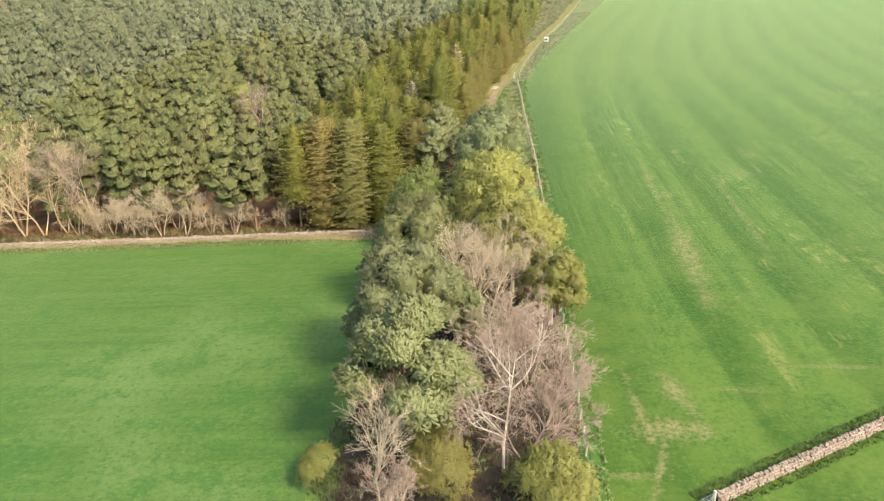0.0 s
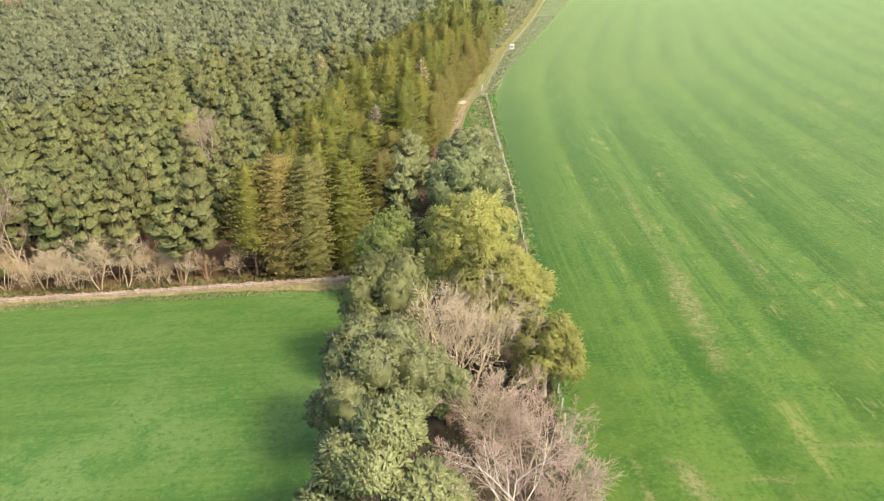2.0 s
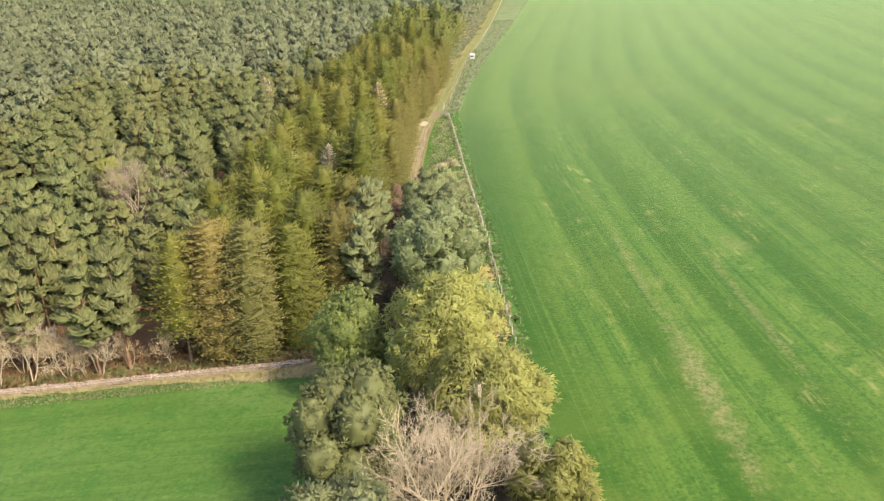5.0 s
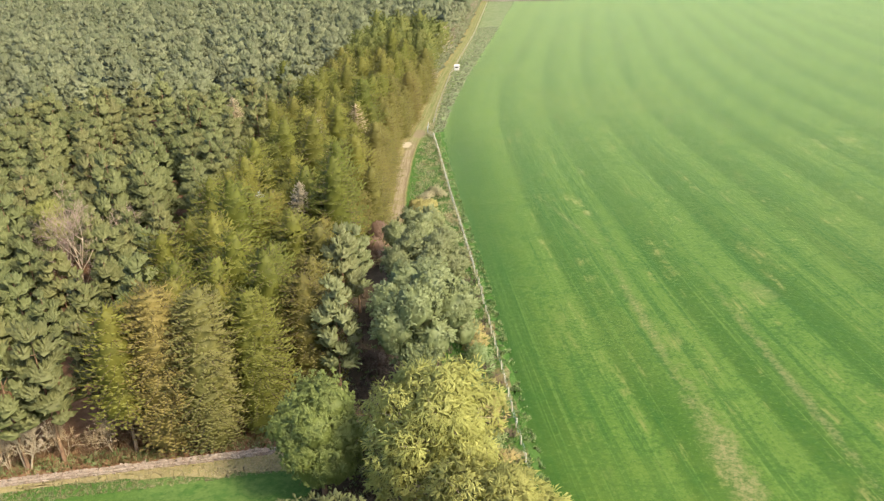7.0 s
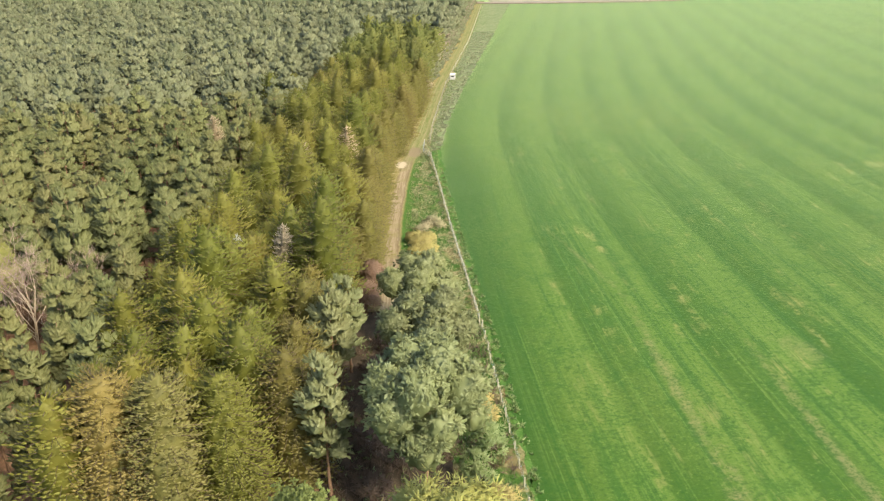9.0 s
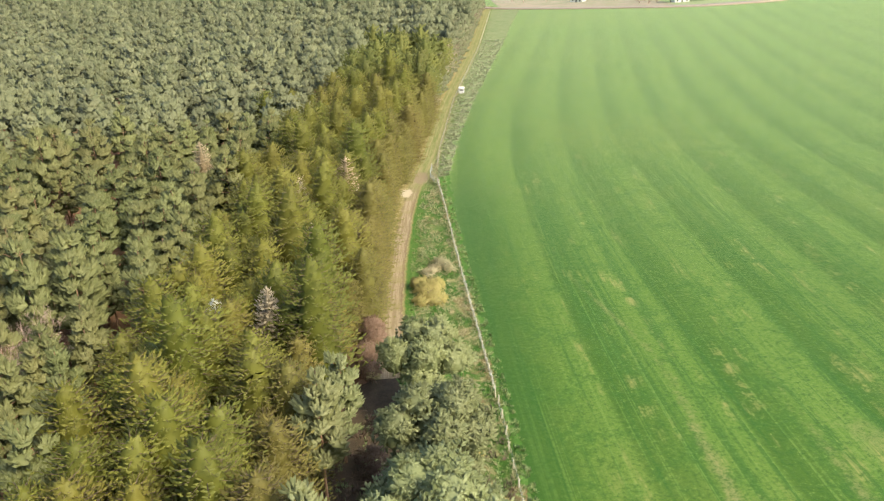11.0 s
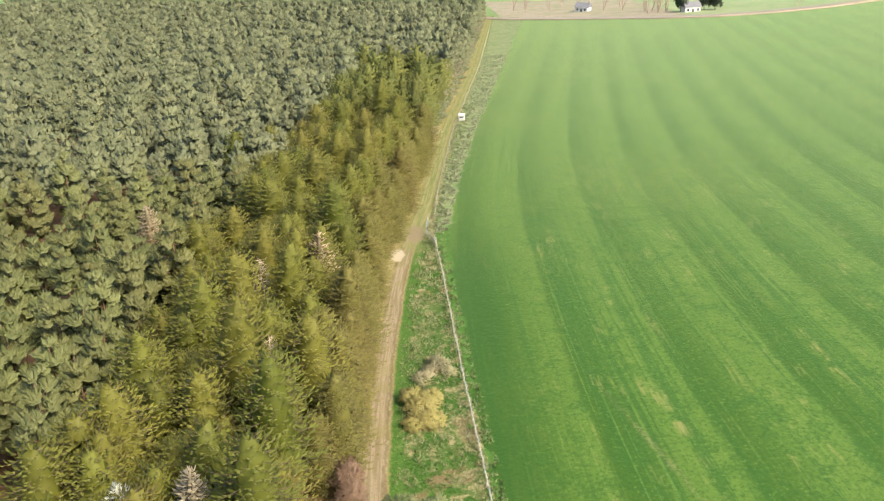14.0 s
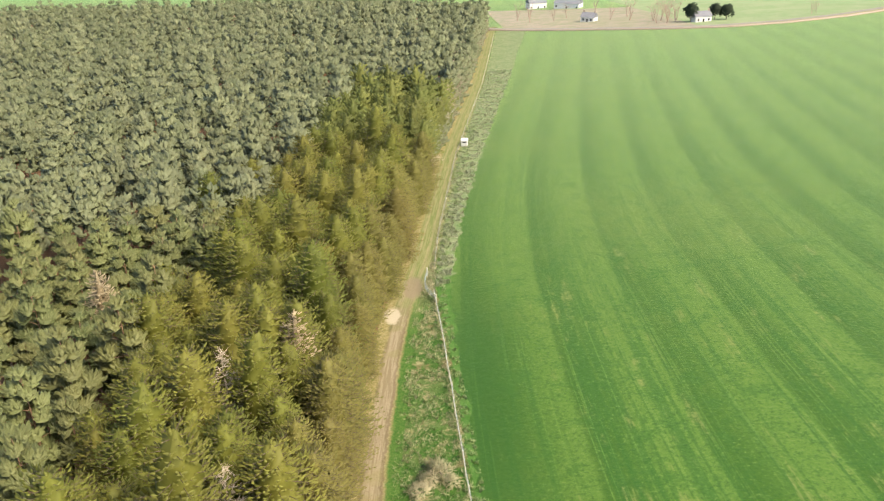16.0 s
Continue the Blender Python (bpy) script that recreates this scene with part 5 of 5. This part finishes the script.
shrub(74, -9.6, 149.5, [(0, 0, 1.9, 1.3, 1.4), (0.2, -1.5, 1.5, 1.3, 1.2), (-0.3, 1.6, 1.7, 1.2, 1.2)], M_RED, "reddish brown shrub under the spruces", 1500, 0.4, 0.14)
shrub(75, 1.2, 290.0, [(0, 0, 1.8, 2.0, 1.6), (-0.7, 2.0, 1.6, 1.8, 1.4)], M_DEAD, "buff leafless shrub beside the far track", 600, 0.45, 0.10)
shrub(76, -0.4, 278.0, [(0, 0, 1.5, 1.5, 1.3)], M_RED, "brown shrub beside the far track", 400, 0.4, 0.10)
shrub(77, -1.2, 131.0, [(0, 0, 1.3, 1.5, 1.2), (1.5, 1.2, 1.1, 1.3, 1.0)], M_OCHRE, "brown bramble shrub by the fence", 500, 0.4, 0.14)
for i, (x, y) in enumerate(((2.6, 119.0), (3.0, 110.0), (2.4, 104.0), (2.9, 97.0), (1.2, 115.0), (2.2, 124.0), (1.0, 107.0), (3.4, 101.0))):
    shrub(78 + i, x, y, [(0, 0, 1.6, 1.6, 1.5), (0.4, -1.4, 1.3, 1.4, 1.2)], M_OCHRE if i % 2 else M_WEED, "tangled bramble and gorse shrub along the fence", 550, 0.42, 0.14)
for i, (x, y) in enumerate(((-8.0, 106.0), (-7.4, 113.0), (-8.2, 119.5), (-7.2, 126.0), (-8.0, 132.0), (-6.4, 137.5), (-7.0, 101.0), (-6.6, 94.0))):
    shrub(190 + i, x, y, [(0, 0, 1.5, 1.5, 1.4), (0.6, -1.2, 1.2, 1.3, 1.1), (-0.8, 0.9, 1.1, 1.2, 1.0)], M_WEED if i % 3 == 0 else M_BRAMBLE, "tangled brown undergrowth bush between the trees", 520, 0.42, 0.12)
mound = bmesh.new()
bmesh.ops.create_icosphere(mound, subdivisions=3, radius=1.0)
for v in mound.verts:
    k = 1 + 0.25 * noise.noise(v.co * 2.1)
    v.co = Vector((v.co.x * 0.75 * k, v.co.y * 1.3 * k, max(-0.05, v.co.z) * 0.13 * k))
heap = part("gravel_heap", mound, M_PALE, None)
tagged(heap, "low heap of pale sandy gravel beside the track", "gravel heap")
heap.matrix_basis = stand(-6.2, 213.2)


# ---------------------------------------------------------------- fence, gates and walls
def box_bm(sx, sy, sz, bevel=0.0):
    bm = bmesh.new()
    bmesh.ops.create_cube(bm, size=1.0)
    for v in bm.verts:
        v.co = Vector((v.co.x * sx, v.co.y * sy, (v.co.z + 0.5) * sz))
    if bevel:
        bmesh.ops.bevel(bm, geom=bm.edges[:], offset=bevel, segments=1, affect="EDGES")
    return bm


post_bm = box_bm(0.12, 0.12, 1.25, 0.02)
post_me = bpy.data.meshes.new("post")
post_bm.to_mesh(post_me)
post_bm.free()
post_me.materials.append(M_POST)


def fence(name, pts, label, rail=True):
    top = empty(name, label, "fence", "", "structure")
    pts = np.array(pts)
    for x, y in pts:
        p = mesh_part("post", post_me, M_POST, top)
        p.matrix_basis = pose(x, y, gz(x, y) - 0.1, random.uniform(-4, 4), random.uniform(-4, 4), random.uniform(0, 90))
    for h in (0.25, 0.55, 0.82, 1.08):
        a = np.stack([pts[:, 0], pts[:, 1], ground(pts[:, 0], pts[:, 1]) + h], 1)
        r = np.full(len(a) - 1, 0.012 if rail else 0.005)
        mesh_part("wire", tri_mesh("wire", *tubes(a[:-1], a[1:], r, r, 4)), M_STEEL, top)
    if not rail:
        return top
    a = np.stack([pts[:, 0] - 0.07, pts[:, 1], ground(pts[:, 0], pts[:, 1]) + 1.06], 1)
    r = np.full(len(a) - 1, 0.03)
    mesh_part("rail", tri_mesh("rail", *tubes(a[:-1], a[1:], r, r, 4)), M_POST, top, "weathered pale timber top rail")
    return top


fy = np.arange(43.0, 143.0, 2.6)
fence("fence", [(float(fence_x(y)) + random.uniform(-0.05, 0.05), y) for y in fy], "weathered post and wire fence beside the strip of trees", False)
fy = np.arange(143.0, 219.0, 2.6)
fence("fence", [(float(fence_x(y)) + random.uniform(-0.05, 0.05), y) for y in fy], "weathered post and rail fence along the field")
fy = np.arange(229.0, 560.0, 3.2)
fence("fence", [(float(fence_x(y)) + random.uniform(-0.05, 0.05), y) for y in fy], "weathered post and wire fence beside the grassy track", False)


def field_gate(x, y, turn, width, label, bent=0.0):
    top = empty("field_gate", label, "gate")
    for h in (0.25, 0.45, 0.65, 0.88, 1.12):
        k = np.linspace(0, width, 7)
        a = np.stack([k, bent * np.sin(k / width * math.pi), np.full(7, h)], 1)
        r = np.full(6, 0.016)
        mesh_part("rail", tri_mesh("rail", *tubes(a[:-1], a[1:], r, r, 6)), M_STEEL, top)
    for k in (0.0, width * 0.5, width):
        yy = bent * math.sin(k / width * math.pi)
        mesh_part("upright", tri_mesh("upright", *tubes([(k, yy, 0.1)], [(k, yy, 1.15)], np.array([0.032]), np.array([0.032]), 6)), M_STEEL, top)
    for k in (-0.18, width + 0.18):
        p = mesh_part("gatepost", post_me, M_POST, top, "thick timber gatepost")
        p.matrix_basis = pose(k, 0, -0.1) @ Matrix.Diagonal((1.7, 1.7, 1.15, 1))
    top.matrix_basis = pose(x, y, gz(x, y), 0, 0, turn)
    return top


field_gate(0.1, 216.6, 98, 8.0, "curved blue-grey steel gate by the bend in the track", 0.9)
field_gate(13.4, 47.9, 36, 4.2, "galvanised field gate at the end of the stone wall")

stone_meshes = []
for i in range(8):
    sb = bmesh.new()
    bmesh.ops.create_cube(sb, size=1.0)
    for v in sb.verts:
        v.co = v.co + Vector(np.random.normal(0, 0.09, 3))
    bmesh.ops.bevel(sb, geom=sb.edges[:], offset=0.10, segments=1, affect="EDGES")
    bmesh.ops.triangulate(sb, faces=sb.faces[:])
    me = bpy.data.meshes.new("stone")
    sb.to_mesh(me)
    sb.free()
    me.materials.append(M_STONE)
    stone_meshes.append(me)
STONE_V = [np.array([v.co[:] for v in me.vertices]) for me in stone_meshes]
STONE_F = [np.array([p.vertices[:] for p in me.polygons]) for me in stone_meshes]


def dry_wall(name, x0, y0, x1, y1, height, thick, label, ruin, seed, coping):
    """Dry stone wall: a core, courses of stones on both faces, and coping stones on top."""
    r = np.random.default_rng(seed)
    top = empty(name, label, "wall", "", "structure")
    length = math.hypot(x1 - x0, y1 - y0)
    ux, uy = (x1 - x0) / length, (y1 - y0) / length
    turn = math.degrees(math.atan2(uy, ux))
    n = int(length / 1.0)
    s = np.linspace(0, length, n + 1)
    hh = height * (1 - ruin * np.clip(0.5 + 0.7 * np.array([noise.noise(Vector((k * 0.22, seed, 0))) for k in s]), 0, 1))
    core = []
    for k, h in zip(s, hh):
        for side, z, t in ((-1, -0.1, 0.5), (1, -0.1, 0.5), (1, h, 0.32), (-1, h, 0.32)):
            px, py = x0 + ux * k - uy * side * thick * t * 0.8, y0 + uy * k + ux * side * thick * t * 0.8
            core.append((px, py, gz(px, py) + z * (0.92 if z > 0 else 1)))
    o = np.arange(n) * 4
    f = np.concatenate([np.stack([o + a, o + b, o + 4 + b, o + 4 + a], 1) for a, b in ((0, 1), (1, 2), (2, 3), (3, 0))])
    mesh_part("core", tri_mesh("core", core, f), M_STONE, top)
    vs, fs, off = [], [], 0
    k = 0.0
    courses = max(2, int(height / 0.24))
    for side in (-1, 1):
        for c in range(courses):
            k = r.uniform(0, 0.3)
            while k < length:
                w = r.uniform(0.24, 0.52)
                z = (c + 0.5) * height / courses
                h = float(np.interp(k, s, hh))
                if z < h + 0.1:
                    j = r.integers(0, 8)
                    v = STONE_V[j] * np.array([w * 0.98, 0.22, height / courses * r.uniform(0.8, 1.0)])
                    t = side * thick * (0.5 - 0.16 * z / height) + r.normal(0, 0.025)
                    px, py = x0 + ux * k - uy * t, y0 + uy * k + ux * t
                    v = np.stack([v[:, 0] * ux - v[:, 1] * uy + px, v[:, 0] * uy + v[:, 1] * ux + py, v[:, 2] + gz(px, py) + z], 1)
                    vs.append(v)
                    fs.append(STONE_F[j] + off)
                    off += len(v)
                k += w
    ob = mesh_part("courses", tri_mesh("courses", np.concatenate(vs), np.concatenate(fs)), M_STONE, top)
    tagged(ob, "", "", "", "stuff")
    k, count = 0.0, 0
    while k < min(length, coping) and count < 290:
        w = r.uniform(0.13, 0.24) if ruin < 0.3 else r.uniform(0.25, 0.5)
        h = float(np.interp(k, s, hh))
        px, py = x0 + ux * k + r.normal(0, 0.05 + 0.15 * ruin), y0 + uy * k + r.normal(0, 0.05 + 0.15 * ruin)
        p = mesh_part("stone", stone_meshes[count % 8], M_STONE, top)
        tall = r.uniform(0.22, 0.34) if ruin < 0.3 else r.uniform(0.15, 0.3)
        p.matrix_basis = pose(px, py, gz(px, py) + h + tall * 0.35, r.normal(0, 6), r.normal(0, 10), turn + r.normal(0, 7)) @ Matrix.Diagonal((w, thick * (0.46 if ruin < 0.3 else 0.6), tall * r.uniform(0.7, 1.2), 1))
        k += w * 0.95 if ruin < 0.3 else w * 1.3
        count += 1
    return top


dry_wall("stone_wall", 17.2, 50.6, 95.0, 100.4, 0.85, 0.55, "dry stone wall of pinkish grey field stones with upright coping", 0.12, 81, 45)
dry_wall("stone_wall", -17.2, 107.0, -130.0, 98.0, 0.42, 0.6, "tumbledown dry stone wall of pinkish rubble before the plantation", 0.55, 82, 95)

M_LUSH = foliage("lush_grass", (0.07, 0.135, 0.03), (0.08, 0.15, 0.035), (0.17, 0.22, 0.08), 0.5)
r83 = np.random.default_rng(83)
along, aside = r83.uniform(-0.02, 1.0, 5200), np.concatenate([r83.uniform(0.3, 1.9, 3600), r83.uniform(-1.3, -0.3, 1600)])
scatter("wall_side_grass", 17.2 + 42.8 * along - 0.54 * aside, 50.6 + 27.4 * along + 0.84 * aside, 0.27, M_LUSH, "long dark green grass along the field wall", 83, 5, 0.14, 1.0, 0.9)

# ---------------------------------------------------------------- the far end of the field
def end_y(x):
    return np.interp(x, [30, 50, 75, 100, 125, 149, 178, 210, 233, 300], [590, 570, 551, 535, 519, 509, 508, 515, 526, 560])


def far_strip(name, x0, x1, a, b, lift, material, label, category, steps=60, ny=4):
    xs = np.linspace(x0, x1, steps)
    q = np.linspace(0, 1, ny)
    x = np.repeat(xs[None], ny, 0)
    y = end_y(xs)[None] + a + (b - a) * q[:, None]
    v = np.stack([x, y, ground(x, y) + lift], -1)
    i = (np.arange(ny - 1)[:, None] * steps + np.arange(steps - 1)).ravel()
    structure(name, tri_mesh(name, v, np.stack([i, i + 1, i + steps + 1, i + steps], 1), True), material, label, category)


far_strip("roadside_grass", 30, 300, 0.0, 9.0, 0.05, M_STRAW, "dry grass bank along the far road", "grass")
far_strip("road", 30, 300, 9.0, 15.0, 0.08, M_ROAD, "pale worn country road beyond the field", "road")
far_strip("rough_ground", 48, 140, 16.0, 150.0, 0.05, M_BRACKEN, "buff bracken and bare scrub beyond the road", "scrub", 40, 24)
far_strip("far_field", 140, 420, 16.0, 420.0, 0.05, M_FARFIELD, "green pasture beyond the road, coloured pale for haze", "field", 40, 60)
xs = np.linspace(34, 300, 120)
hv = np.stack([xs, end_y(xs) + 1.0, ground(xs, end_y(xs) + 1.0) + 0.1], 1)
hedge_top = empty("stone_wall", "low field wall along the far road", "wall", "", "structure")
mesh_part("core", tri_mesh("core", *tubes(hv[:-1], hv[1:], np.full(119, 0.75), np.full(119, 0.75), 6)), M_STONE, hedge_top)


def cottage(x, y, turn, lx, ly, h, roof, label):
    """Small house: walls, pitched roof with overhang, chimneys, windows and a door."""
    top = empty("house", label, "house")
    part("wall", box_bm(lx, ly, h, 0.03), M_WHITE, top)
    bm = bmesh.new()
    e = 0.35
    pts = [(-lx / 2 - e, -ly / 2 - e, h - 0.1), (lx / 2 + e, -ly / 2 - e, h - 0.1), (lx / 2 + e, ly / 2 + e, h - 0.1), (-lx / 2 - e, ly / 2 + e, h - 0.1), (-lx / 2 - e, 0, h + roof), (lx / 2 + e, 0, h + roof)]
    vs = [bm.verts.new(p) for p in pts]
    for q in ((0, 1, 5, 4), (2, 3, 4, 5), (1, 2, 5), (3, 0, 4), (3, 2, 1, 0)):
        bm.faces.new([vs[k] for k in q])
    rf = part("roof", bm, M_SLATE, top)
    for s in (-1, 1):
        ch = part("chimney", box_bm(0.9, 0.6, 1.5, 0.04), M_STONE, rf)
        ch.matrix_basis = pose(s * (lx / 2 - 0.6), 0, h + roof - 0.5)
    for k in np.linspace(-lx / 2 + 1.6, lx / 2 - 1.6, 3):
        w = part("door" if abs(k) < 0.1 else "window", box_bm(1.0, 0.1, 2.0 if abs(k) < 0.1 else 1.2, 0.02), M_DARK, top)
        w.matrix_basis = pose(k, -ly / 2 - 0.01, 0.05 if abs(k) < 0.1 else 1.0)
    top.matrix_basis = pose(x, y, gz(x, y) - 0.2, 0, 0, turn)
    return top


cottage(84.0, 712.0, 15, 13, 8, 4.5, 3.2, "white rendered farmhouse with slate roof beyond the road")
cottage(104.0, 693.0, -30, 18, 9, 4.0, 3.0, "long white farm building with slate roof")
cottage(97.5, 590.0, -35, 8, 6, 3.0, 2.4, "small white cottage with slate roof by the road")
cottage(147.0, 545.0, 10, 9, 6, 3.2, 2.4, "white roadside cottage with slate roof between dark trees")
for i, (x, y, s) in enumerate(((142.0, 546.0, 1.15), (155.5, 548.0, 1.0), (160.5, 545.0, 0.95))):
    big_pine(91 + i, x, y, 8.0 * s, [(0, 0, 5.2 * s, 3.3 * s, 3.2 * s), (0.5, -0.6, 3.2 * s, 3.2 * s, 2.8 * s)], M_YEW, "dark rounded yew beside the roadside cottage", 900, 0.8, 0.25, 5, 0.3, M_GREYBARK, "yew_tree", 0.3)
far_bare = bare_tree("bare_tree", 95, 10.0, 0.2, 0.6, "leafless grey tree beyond the road", M_TWIG, M_TWIG, kids=4, twigs=3, stems=2, group="bare trees beyond the road")
plant(far_bare, 133.0, 556.0)
for x, y, s in ((130, 548, 1.0), (126, 552, 1.1), (136, 552, 0.9), (139, 560, 1.1), (131, 563, 1.2), (118, 578, 1.0), (109, 588, 0.9), (80, 606, 0.8), (66, 610, 0.9), (128, 566, 1.1), (137, 570, 1.2), (122, 600, 1.0), (90, 620, 0.9), (70, 640, 1.0), (203, 540, 0.7), (206, 541, 0.6), (60, 625, 1.1), (112, 640, 1.0)):
    copy_thing(far_bare, stand(x, y, x * 31 % 360, s))

# the white cabin that stands on the verge
cabin = empty("cabin", "small white box cabin with a dark window slot on the verge", "cabin")
part("body", box_bm(1.75, 1.7, 1.75, 0.06), M_WHITE, cabin)
lid = part("roof", box_bm(1.95, 1.9, 0.12, 0.03), M_WHITE, cabin)
lid.matrix_basis = pose(0, 0, 1.75, 4)
slot = part("window", box_bm(1.1, 0.06, 0.32, 0.01), M_DARK, cabin, "dark window slot")
slot.matrix_basis = pose(0, -0.86, 1.05)
for sx in (-1, 1):
    for sy in (-1, 1):
        lg = part("skid", box_bm(0.16, 0.16, 0.3, 0.01), M_POST, cabin)
        lg.matrix_basis = pose(sx * 0.7, sy * 0.7, -0.2)
cabin.matrix_basis = pose(9.4, 308.5, gz(9.4, 308.5) + 0.12, 0, 0, -8) @ Matrix.Scale(0.88, 4)
